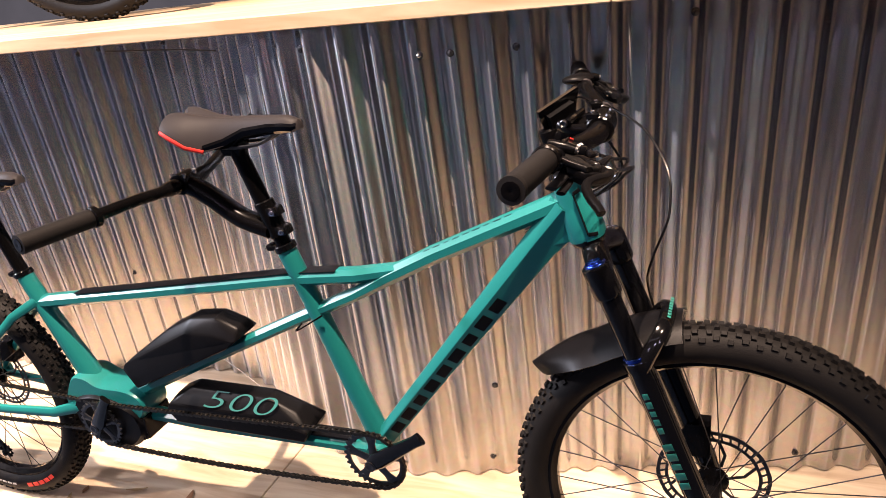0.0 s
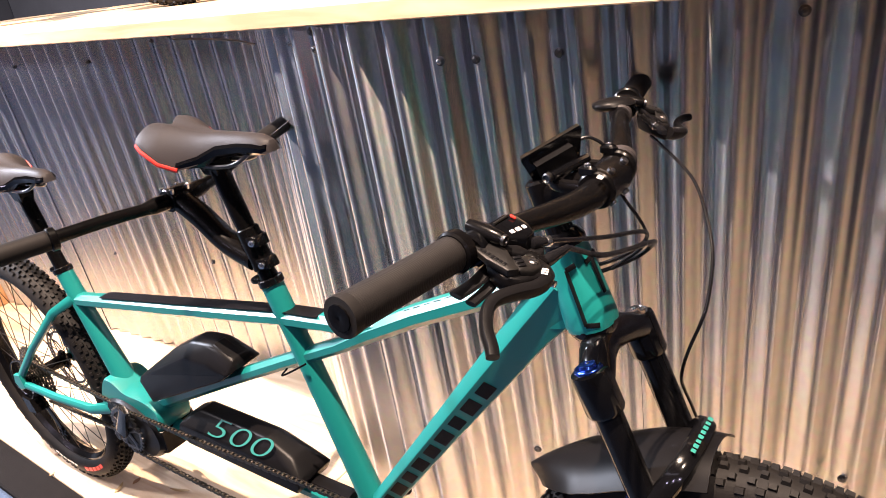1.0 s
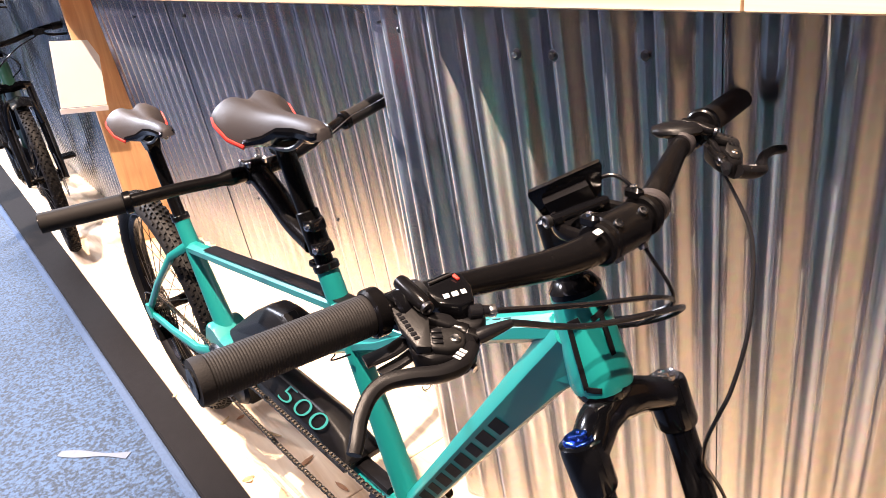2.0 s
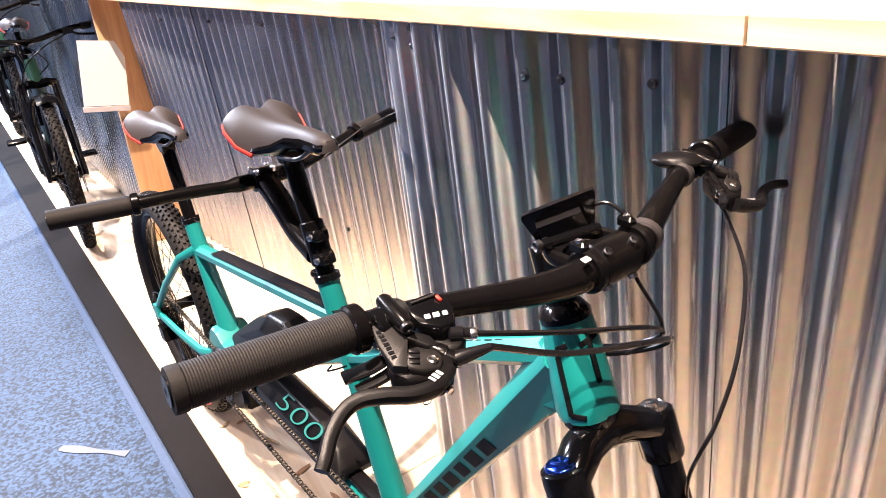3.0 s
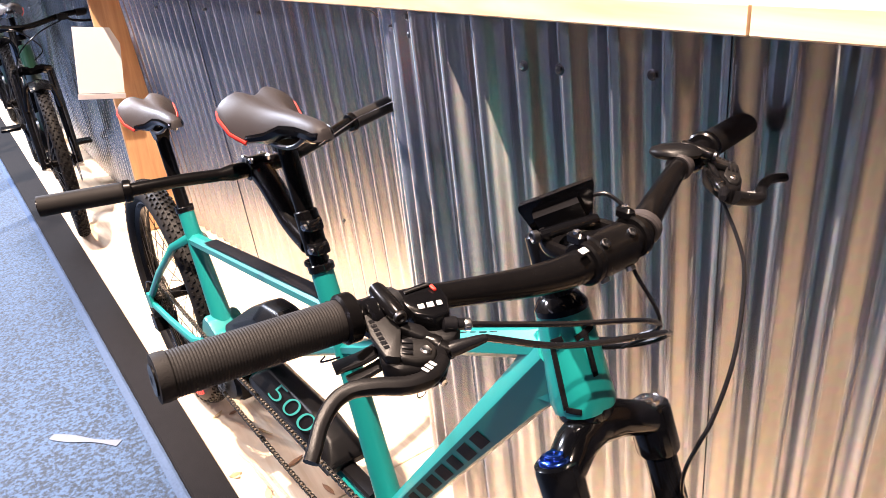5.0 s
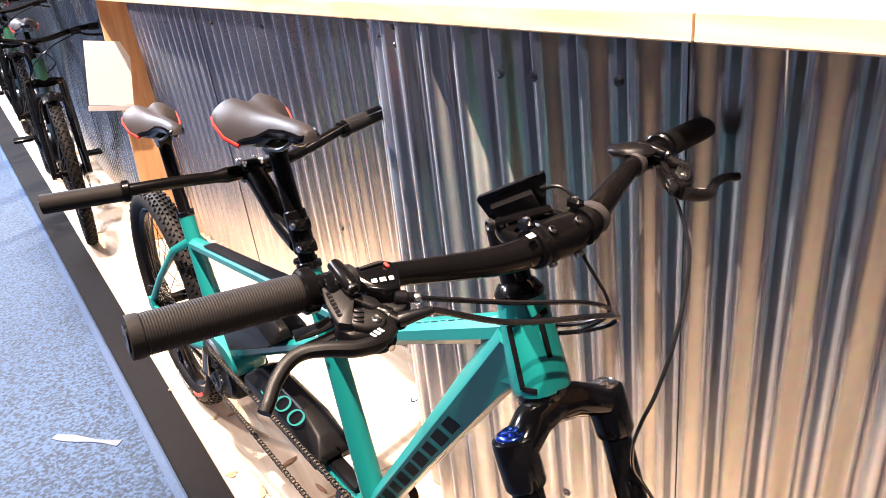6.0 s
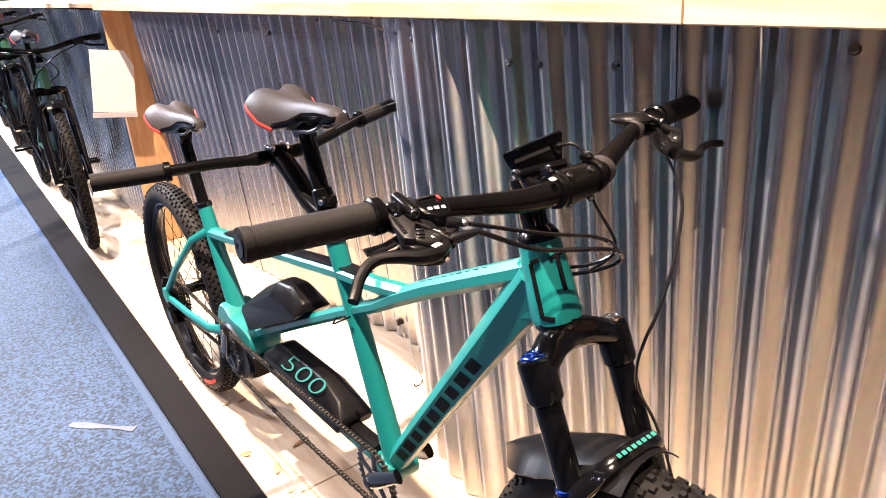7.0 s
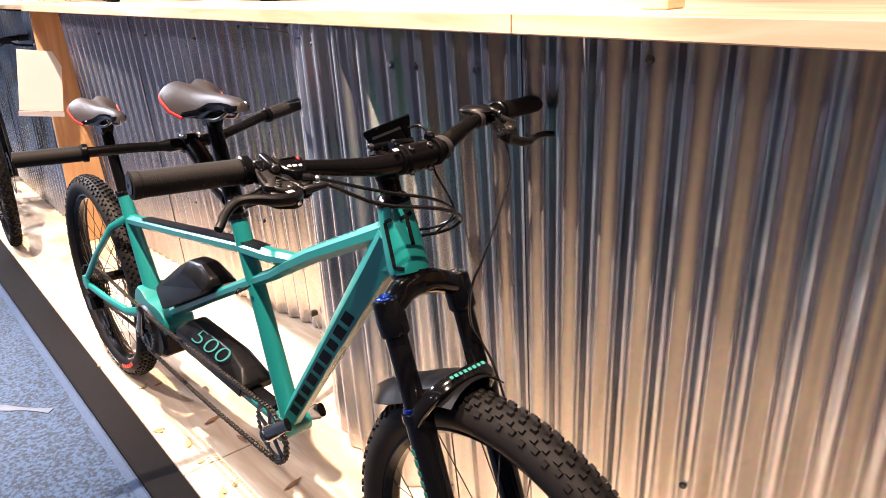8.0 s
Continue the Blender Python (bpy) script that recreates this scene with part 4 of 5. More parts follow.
def brake_lever(sg):
    """Hydraulic brake lever: clamp with a barrel, forked grey housing over a black body, hose barrel, curved blade."""
    P = lever_place(sg)
    c = P(0, 0, 0)
    lev = part("brake_lever", clamp_band(c, P(0, 0.1, 0) - c, 0.0125, 0.015), GLOSS, bike, "black hydraulic brake lever with a worn grey forked housing")
    part("clamp_barrel", rod(P, (-0.009, -0.012, 0.0165), (0.027, -0.005, 0.0085), [(0.003, 0), (0.0058, 0.02), (0.0066, 0.12), (0.0070, 0.6), (0.0062, 0.93), (0.0050, 1.0)]), BLACK, lev)
    part("clamp_screw", rod(P, (0.0255, -0.0053, 0.0088), (0.0295, -0.0045, 0.0078), [(0.0046, 0), (0.0052, 0.3), (0.0050, 1.0), (0.0034, 1.0), (0.0028, 0.45), (0.0010, 0.4)]), DARKSTEEL, lev, "steel socket screw")
    body = part("master_cylinder", plate(P, [(0.014, 0.010, -0.004), (0.018, -0.014, -0.004), (0.036, 0.022, -0.012), (0.050, 0.016, -0.016), (0.060, -0.006, -0.020), (0.058, -0.022, -0.018), (0.040, -0.026, -0.008)], 0.020, 0.003), MATT, lev, "black lever body")
    part("housing_arm", plate(P, [(-0.001, -0.006, 0.0085), (0.002, 0.0095, 0.0075), (0.020, 0.0170, 0.0010), (0.041, 0.0215, -0.0055), (0.0475, 0.0130, -0.0080), (0.030, -0.0030, 0.0010), (0.012, -0.0070, 0.0070)], 0.007, 0.0018), GREYPL, body, "worn grey housing")
    part("housing_arm", plate(P, [(0.0470, 0.0135, -0.0078), (0.0370, 0.0045, -0.0028), (0.0430, -0.0140, -0.0070), (0.0520, -0.0165, -0.0110), (0.0575, -0.0090, -0.0150), (0.0545, 0.0040, -0.0125)], 0.007, 0.0018), GREYPL, body, "worn grey housing")
    part("housing_arm", plate(P, [(0.0180, -0.0060, 0.0035), (0.0240, -0.0020, 0.0010), (0.0400, -0.0130, -0.0070), (0.0440, -0.0220, -0.0080), (0.0330, -0.0200, -0.0015)], 0.008, 0.0020), MATT, body)
    part("lever_pivot", Shape().lathe(P(0.0508, -0.0070, -0.0108), Vector((0.25, 0, 1)), [(0.0040, -0.004), (0.0040, 0.0012), (0.0028, 0.0020), (0.001, 0.0016)], 14), STEEL, lev)
    bars_on(P(0.0395, 0.0000, -0.0022), P(0.0490, 0.0080, -0.0080), lev, 0.008, 3, DECAL, (0.42, 0, 1), "badge")
    bars_on(P(0.010, 0.0085, 0.0056), P(0.0385, 0.0165, -0.0035), lev, 0.0042, 7, DECAL, (0.36, 0, 1), "lettering")
    hose = part("hose_barrel", rod(P, (0.026, -0.011, -0.007), (0.053, -0.0275, -0.0205), [(0.004, 0), (0.0062, 0.05), (0.0062, 0.52), (0.0070, 0.56), (0.0070, 0.72), (0.0056, 0.76), (0.0056, 1.0)]), BLACK, lev)
    part("barrel_ring", rod(P, (0.0445, -0.0223, -0.0163), (0.0462, -0.0233, -0.0171), [(0.0056, 0), (0.0066, 0.1), (0.0066, 0.9), (0.0056, 1.0)]), STEEL, hose)
    part("hose_boot", rod(P, (0.052, -0.0270, -0.0200), (0.064, -0.053, -0.0170), [(0.0058, 0), (0.0060, 0.2), (0.0042, 0.75), (0.0032, 1.0)]), CABLE, hose)
    inward = ((0.060, -0.018, -0.028), (0.066, 0.000, -0.034), (0.069, 0.018, -0.038), (0.063, 0.034, -0.039), (0.056, 0.052, -0.039), (0.052, 0.070, -0.038), (0.054, 0.088, -0.038), (0.060, 0.102, -0.040))
    blade = smooth([P(*q) for q in inward if sg > 0] or [P(*q) for q in ((0.055, -0.015, -0.0240), (0.0620, -0.004, -0.0230), (0.0655, 0.007, -0.0215), (0.0620, 0.022, -0.0200), (0.0525, 0.038, -0.0165), (0.0445, 0.054, -0.0150), (0.0440, 0.068, -0.0175), (0.0500, 0.083, -0.0240), (0.0590, 0.095, -0.0310), (0.0625, 0.101, -0.0350))], 5)
    n = len(blade)
    wide = [0.0085 if i < n * 0.2 else max(0.0050, 0.0085 - 0.0045 * (i - n * 0.2) / (n * 0.5)) for i in range(n)]
    part("lever_blade", Shape().tube(blade, wide, 14, flat=[0.0062 - 0.0012 * i / n for i in range(n)], side=(0.7, 0, 0.7), power=2.8), MATT, lev, "matt black lever blade")
    mark = ((0.0635, -0.0035, -0.0132), (0.0675, 0.0100, -0.0122)) if sg < 0 else ((0.0665, -0.002, -0.0262), (0.0690, 0.012, -0.0300))
    bars_on(P(*mark[0]), P(*mark[1]), lev, 0.0060, 3, WHITE, (0.30, 0, 1), "blade_lettering")
    part("reach_screw", Shape().lathe(P(0.066, -0.006, -0.028), Vector((1, 0, -0.2)), [(0.003, -0.004), (0.003, 0.004), (0.001, 0.0045)], 10), STEEL, lev)
    return lev


brake_lever(-1)
brake_lever(1)


# gear shifter inboard of the lever on the aisle side
SP = lever_place(-1)
sf = part("gear_shifter", clamp_band(SP(0, -0.019, 0), SP(0, 0.1, 0) - SP(0, 0, 0), 0.0128, 0.010), STEEL, bike, "gear shifter with a printed black cover and silver clamp")
pod = part("shifter_pod", plate(SP, [(0.004, -0.024, 0.0135), (0.008, -0.046, 0.0140), (0.016, -0.053, 0.0120), (0.0290, -0.050, 0.0060), (0.0390, -0.042, 0.0010), (0.0360, -0.030, 0.0005), (0.0250, -0.0195, 0.0035), (0.012, -0.0190, 0.0105)], 0.020, 0.0026), GLOSS, sf, "glossy black printed cover")
part("cover_rib", Shape().tube([SP(0.0090, -0.0250, 0.0132), SP(0.0135, -0.0450, 0.0136)], 0.0012, 8), GREYPL, sf)
part("indicator", plate(SP, [(0.0155, -0.0440, 0.0138), (0.0150, -0.0475, 0.0138), (0.0205, -0.0470, 0.0115), (0.0200, -0.0445, 0.0118)], 0.002, 0.0004), RED, sf)
bars_on(SP(0.0235, -0.0240, 0.0066), SP(0.0315, -0.0435, 0.0058), sf, 0.0045, 3, WHITE, (0.48, 0, 1), "cover_lettering")
part("shifter_base", plate(SP, [(0.020, -0.022, -0.010), (0.022, -0.046, -0.008), (0.044, -0.048, -0.012), (0.050, -0.034, -0.014), (0.040, -0.022, -0.014)], 0.020, 0.003), MATT, sf)
part("cable_boot", rod(SP, (0.036, -0.036, -0.0085), (0.0455, -0.052, -0.0120), [(0.004, 0), (0.0062, 0.06), (0.0062, 0.55), (0.0048, 0.62), (0.0042, 1.0)]), CABLE, sf)
part("adjuster", rod(SP, (0.0445, -0.050, -0.0117), (0.0475, -0.055, -0.0128), [(0.0045, 0), (0.0050, 0.2), (0.0050, 0.8), (0.0036, 1.0)]), STEEL, sf)
for a_, b_, w_ in (((0.016, -0.004, -0.014), (-0.001, 0.038, -0.026), 0.008), ((0.022, -0.010, -0.020), (0.010, 0.034, -0.034), 0.006)):
    mid = tuple((p + q) / 2 for p, q in zip(a_, b_))
    part("shift_paddle", Shape().tube(smooth([SP(*a_), SP(mid[0], mid[1], mid[2] - 0.003), SP(*b_)], 4), 0.0028, 10, flat=w_, side=(0, 0, 1), power=2.6), MATT, sf)
# remote control on the wall side: a slim oval wing behind the bar
rows = []
for k, (u, w, h) in enumerate(((0, 0.004, 0.002), (0.006, 0.013, 0.006), (0.02, 0.019, 0.008), (0.04, 0.020, 0.009), (0.058, 0.016, 0.007), (0.066, 0.008, 0.003))):
    rows.append([B(-0.190 + 0.62 * u + w * math.cos(a) * 0.8, 1.070 + h * math.sin(a), 0.172 + 0.5 * u - w * math.cos(a) * 0.6) for a in [2 * math.pi * j / 12 for j in range(12)]])
part("remote_control", Shape().rings(rows), MATT, bike, "slim oval plastic remote button unit")

# display on a bracket over the bar
du, dv = Vector((0.049, 0.045, 0.026)).normalized(), Vector((-0.009, 0.005, -0.034))
dv = (dv - du * dv.dot(du)).normalized()
dm = Matrix.Translation((-0.118, 1.105, 1.060)) @ Matrix((du, dv, du.cross(dv))).transposed().to_4x4()
disp = part("display", Shape().hull([dm @ Vector(p) for p in ((-0.036, -0.024, -0.005), (0.037, -0.024, -0.005), (0.037, -0.021, 0.004), (-0.036, -0.021, 0.004), (-0.038, -0.020, -0.006), (0.038, -0.020, -0.006),
                                                (-0.034, 0.020, -0.006), (0.022, 0.020, -0.006), (-0.031, 0.024, -0.005), (0.018, 0.024, -0.005), (-0.031, 0.022, 0.004), (0.018, 0.022, 0.004))]), GLOSS, bike, "small black display tilted above the stem")
part("display_cradle", Shape().hull([dm @ Vector(p) for p in ((-0.028, -0.012, 0.005), (-0.028, 0.022, 0.005), (0.014, 0.022, 0.005), (0.016, -0.012, 0.005), (-0.020, 0.004, 0.006), (-0.020, 0.020, 0.006), (0.010, 0.020, 0.006), (0.010, 0.004, 0.006),
                                                                    (-0.026, -0.012, -0.016), (-0.026, 0.020, -0.016), (0.020, 0.020, -0.016), (0.020, -0.012, -0.016))]), MATT, disp)
for sg in (-1, 1):
    part("display_bracket", Shape().tube(smooth([B(-0.180, 1.042, sg * 0.020), B(-0.160, 1.039, sg * 0.034), B(-0.120, 1.037, sg * 0.036)], 4), 0.006, 10, flat=0.008), BLACK, disp)
part("display_clamp", clamp_band(B(-0.119, 1.037, 0.036), B(0, 0, 0.1) - B(0, 0, 0), 0.0180, 0.010), BLACK, disp)
for sy in (-0.036, 0.036):
    part("clamp_lug", Shape().box((0.020, 0.010, 0.012), Matrix.Translation(B(-0.128, 1.0575, sy)), 0.003), GLOSS, disp)
    part("lug_screw", Shape().lathe(B(-0.128, 1.063, sy), (0, 0, 1), [(0.0035, -0.002), (0.0035, 0.002), (0.0022, 0.0026), (0.0016, 0.001)], 10), STEEL, disp)
part("printed_label", Shape().box((0.006, 0.009, 0.0008), Matrix.Translation(B(-0.110, 1.0560, -0.050)) @ pose(0, 0, 0, 0, 22, 6), 0.0003), WHITE, disp)
part("mount_arm", Shape().tube(smooth([B(-0.168, 1.050, -0.040), B(-0.158, 1.052, -0.010), B(-0.150, 1.052, 0.020)], 4), 0.007, 10, flat=0.005, power=3), GLOSS, disp)
part("pivot_screw", Shape().lathe(B(-0.170, 1.050, -0.042), (-0.2, -1, 0), [(0.006, -0.002), (0.006, 0.003), (0.0045, 0.004), (0.003, 0.002)], 12), DARKSTEEL, disp)
part("display_clamp", clamp_band(B(-0.119, 1.037, -0.036), B(0, 0, 0.1) - B(0, 0, 0), 0.0180, 0.010), BLACK, disp)

# seat posts, collars, saddles
for name, a, b in (("front", Q(-0.700, 0.785), Q(-0.768, 1.016)), ("rear", Q(-1.438, 0.685), Q(-1.500, 0.898))):
    d = Vector(b) - Vector(a)
    post_ = part("seat_post", Shape().lathe(a, d, [(0.0155, 0), (0.0155, d.length * 0.55), (0.0158, d.length * 0.56), (0.0158, d.length)], 20), BLACK, bike, "black seat post")
    part("post_head", Shape().hull([Vector(b) + Vector(p) for p in ((-0.028, -0.018, 0.0), (0.024, -0.018, 0.0), (0.024, 0.018, 0), (-0.028, 0.018, 0), (-0.016, -0.014, -0.026), (0.018, -0.014, -0.026), (0.018, 0.014, -0.026), (-0.016, 0.014, -0.026), (-0.024, 0, 0.012), (0.02, 0, 0.012))]), BLACK, post_)
    col = part("seat_collar", clamp_band(Vector(a) + d.normalized() * 0.018, d, 0.0195, 0.014), GLOSS, bike)
    p = Vector(a) + d.normalized() * 0.018
    part("quick_lever", Shape().tube(smooth([p + Vector((-0.018, -0.010, 0)), p + Vector((-0.034, -0.012, -0.001)), p + Vector((-0.040, 0.01, -0.003)), p + Vector((-0.030, 0.03, -0.004))], 4), 0.003, 8, flat=0.005), GLOSS, col)
saddle(bike, QR(-0.580, 1.072))
saddle(bike, QR(-1.328, 0.966))

# stoker stem and bar
sp = Vector(Q(-0.727, 0.882))
d = (Vector(Q(-0.768, 1.016)) - Vector(Q(-0.700, 0.785))).normalized()
st2 = part("stoker_stem", clamp_band(sp - d * 0.022, d, 0.0165, 0.075), BLACK, bike, "long black stoker stem clamped to the front seat post")
part("stem_arm", Shape().tube(smooth([sp - d * 0.045 + Vector((-0.012, 0, 0)), QR(-0.755, 0.872), QR(-0.815, 0.914), QR(-0.868, 0.943)], 5), 0.021, 16, flat=0.019, power=2.6), BLACK, st2)
for k in (-0.044, -0.004):
    ear = part("clamp_ear", Shape().hull([sp + d * (k + e) + Vector((x, y, 0)) for e in (-0.009, 0.009) for x, y in ((0.008, -0.019), (0.028, -0.013), (0.028, 0.013), (0.008, 0.019))]).soften(0.003, 2), GLOSS, st2)
    part("clamp_bolt", Shape().lathe(sp + d * k + Vector((0.020, -0.0165, 0)), (0.35, -1, 0), [(0.0055, -0.003), (0.0055, 0.004), (0.0040, 0.005), (0.0026, 0.005), (0.0022, 0.002)], 12), STEEL, ear)
for sy in (-0.016, 0.016):
    for sx in (-0.014, 0.014):
        part("face_plate_bolt", Shape().lathe(Vector(QR(-0.871 + sx, 0.962, sy)), (sx * 12, 0, 1), [(0.0045, -0.004), (0.0045, 0.004), (0.0032, 0.005), (0.0012, 0.0035)], 10), STEEL, st2)
part("face_plate", clamp_band(QR(-0.871, 0.945), (0, 1, 0), 0.0185, 0.044), BLACK, st2)
sb = smooth([QR(-0.922, 0.990, 0.335), QR(-0.908, 0.974, 0.22), QR(-0.885, 0.958, 0.13), QR(-0.871, 0.946, 0.05), QR(-0.871, 0.946, -0.05), QR(-0.876, 0.953, -0.13), QR(-0.884, 0.957, -0.22), QR(-0.908, 0.960, -0.345)], 5)
part("stoker_handlebar", Shape().tube(sb, [0.0150 if abs(p.y - Y0) < 0.06 else 0.0112 for p in sb], 14, side=(1, 0, 0)), BLACK, bike, "plain black stoker handlebar")
grip(bike, "handlebar_grip", QR(-0.883, 0.957, -0.228), QR(-0.909, 0.960, -0.352), ribs=False)
grip(bike, "handlebar_grip", QR(-0.908, 0.974, 0.225), QR(-0.923, 0.991, 0.340), ribs=False)

# batteries: upright flanks, chamfered cover on top
def battery(flank, ridge, half, narrow):
    flank, ridge = [MX(*q) for q in flank], [MX(*q) for q in ridge]
    low = [(x, Y0 + sg * half, z) for x, z in flank for sg in (-1, 1)] + [(x, Y0 + sg * (half - 0.004), z - 0.004) for x, z in flank[1:3] for sg in (-1, 1)]
    body = part("battery", Shape().hull(low + [(x, Y0 + sg * narrow, z - 0.002) for x, z in ridge for sg in (-1, 1)]).soften(0.006, 3), MATT, bike, "black plastic battery pack with a chamfered cover", angle=50)
    seam = [(x, Y0 + sg * (half + 0.0006), z) for x, z in flank[3:] for sg in (-1, 1)]
    part("battery_cover", Shape().hull(seam + [(x, Y0 + sg * narrow, z) for x, z in ridge for sg in (-1, 1)]).soften(0.006, 3), MATT, body, "black chamfered battery cover", angle=50)
    return body


b1 = battery([(-1.180, 0.490), (-1.155, 0.445), (-0.880, 0.576), (-0.850, 0.594), (-0.905, 0.606), (-0.975, 0.604), (-1.170, 0.506)],
             [(-1.160, 0.516), (-1.040, 0.597), (-0.965, 0.634), (-0.900, 0.641), (-0.848, 0.619), (-0.841, 0.602)], 0.044, 0.022)
b2 = battery([(-1.085, 0.394), (-1.065, 0.366), (-0.735, 0.364), (-0.722, 0.383), (-0.775, 0.397), (-0.830, 0.413), (-1.075, 0.413)],
             [(-1.062, 0.430), (-1.020, 0.449), (-0.820, 0.447), (-0.755, 0.418), (-0.725, 0.392)], 0.044, 0.018)
part("battery_rail", Shape().tube([Q(-0.63, 0.366), Q(-1.10, 0.362)], 0.016, 12, flat=0.008, power=3), MATT, bike, "black battery rail on the bottom tube")
part("latch", Shape().box((0.050, 0.030, 0.006), Matrix.Translation(Q(-0.878, 0.629, -0.006)) @ pose(0, 0, 0, 0, 24, 0), 0.002), MATT, b1)


def text_mesh(words, size, m, mat, parent, name="lettering"):
    cu = bpy.data.curves.new(name, "FONT")
    cu.body, cu.size, cu.extrude, cu.align_x, cu.align_y, cu.shear, cu.offset = words, size, 0.0003, "CENTER", "CENTER", 0.3, -0.0011
    tmp = bpy.data.objects.new("text_source", cu)
    scene.collection.objects.link(tmp)
    bpy.context.view_layer.update()
    me = bpy.data.meshes.new_from_object(tmp.evaluated_get(bpy.context.evaluated_depsgraph_get()))
    bpy.data.objects.remove(tmp)
    me.transform(m)
    me.materials.clear()
    me.materials.append(mat)
    ob = new(name, me)
    ob.parent = parent
    return ob


# drive unit
motor = part("drive_unit", Shape().prism(rounded([MX(*q) for q in [(-1.383, 0.363), (-1.363, 0.393), (-1.308, 0.408), (-1.248, 0.400), (-1.183, 0.373), (-1.168, 0.318), (-1.208, 0.273), (-1.263, 0.256), (-1.328, 0.266), (-1.373, 0.308)]]),
                                         Y0 - 0.050, Y0 + 0.055, 0.010), MATT, bike, "black finned drive unit between the frame tubes")
sh = Shape()
for i in range(8):
    sh.box((0.004, 0.085, 0.06), Matrix.Translation(Q(-1.233 + 0.009 * i, 0.300 + 0.004 * i)), 0.001)
part("cooling_fins", sh, BLACK, motor)
CR, DR = Q(-0.566, 0.358, -0.052), Q(-1.290, 0.336, -0.058)
part("front_chainring", toothed(CR, 0.066, 32, 0.004), DARKSTEEL, bike)
part("drive_sprocket", toothed(DR, 0.058, 28, 0.004), DARKSTEEL, bike)
for c, tip in ((CR, Q(-0.446, 0.448, -0.075)), (DR, Q(-1.222, 0.428, -0.080))):
    c1 = Vector(c) + Vector((0, -0.014, 0))
    crank = part("crank_arm", Shape().tube([c1, c1.lerp(Vector(tip), 0.15), c1.lerp(Vector(tip), 0.88), Vector(tip)], [0.009, 0.010, 0.007, 0.006], 14, flat=[0.016, 0.019, 0.012, 0.014], power=2.8), GLOSS, bike)
    part("crank_bolt", Shape().lathe(c1 + Vector((0, -0.008, 0)), (0, -1, 0), [(0.012, 0), (0.012, 0.003), (0.008, 0.004), (0.003, 0.002)], 14), DARKSTEEL, crank)
for c, tip in ((CR, Q(-0.694, 0.268, 0.090)), (DR, Q(-1.365, 0.260, 0.095))):
    c1 = Vector(c) + Vector((0, 0.125, 0))
    part("crank_arm", Shape().tube([c1, c1.lerp(Vector(tip), 0.15), c1.lerp(Vector(tip), 0.88), Vector(tip)], [0.009, 0.010, 0.007, 0.006], 14, flat=[0.016, 0.019, 0.012, 0.014], power=2.8), GLOSS, bike)
part("timing_chain", chain([Q(-1.290, 0.394, -0.058), Q(-0.566, 0.424, -0.058)]), CHAIN, bike, kind="stuff")
low = [Q(-0.566 + 0.066 * math.cos(a), 0.358 + 0.066 * math.sin(a), -0.058) for a in [radians(90 - 12 * i) for i in range(16)]]
sag = [Q(-0.566 - 0.724 * t, 0.292 + (0.278 - 0.292) * t - 0.010 * 4 * t * (1 - t), -0.058) for t in [i / 14 for i in range(15)]]
part("timing_chain", chain(low + sag[1:]), CHAIN, bike, kind="stuff")
part("drive_chain", chain([Q(-1.29, 0.385, -0.046), Q(-1.76, 0.405, -0.046)]), CHAIN, bike, kind="stuff")
part("drive_chain", chain([Q(-1.29, 0.305, -0.046), Q(-1.70, 0.285, -0.046)]), CHAIN, bike, kind="stuff")
cas = part("cassette", toothed(QR(-1.757, 0.354, -0.030), 0.082, 40, 0.002, 6), CHAIN, bike)
for i in range(1, 8):
    part("sprocket", toothed(QR(-1.757, 0.354, -0.030 - 0.0042 * i), 0.082 - 0.0075 * i, 36 - 3 * i, 0.002, 3), CHAIN, cas)
der = part("rear_derailleur", Shape().hull([Q(x, z, y) for x, z in ((-1.775, 0.300), (-1.735, 0.300), (-1.72, 0.262), (-1.765, 0.255)) for y in (-0.085, -0.050)]), BLACK, bike)
part("derailleur_cage", Shape().tube([Q(-1.755, 0.270, -0.048), Q(-1.725, 0.215, -0.046), Q(-1.700, 0.170, -0.046)], 0.003, 8, flat=0.014), BLACK, der)
for p in ((-1.752, 0.265), (-1.702, 0.175)):
    part("jockey_wheel", toothed(Q(p[0], p[1], -0.046), 0.020, 11, 0.003, 5), BLACK, der)
part("rear_caliper", Shape().hull([Q(x, z, y) for x in (-1.72, -1.67) for z in (0.40, 0.46) for y in (0.045, 0.08)]), BLACK, bike)

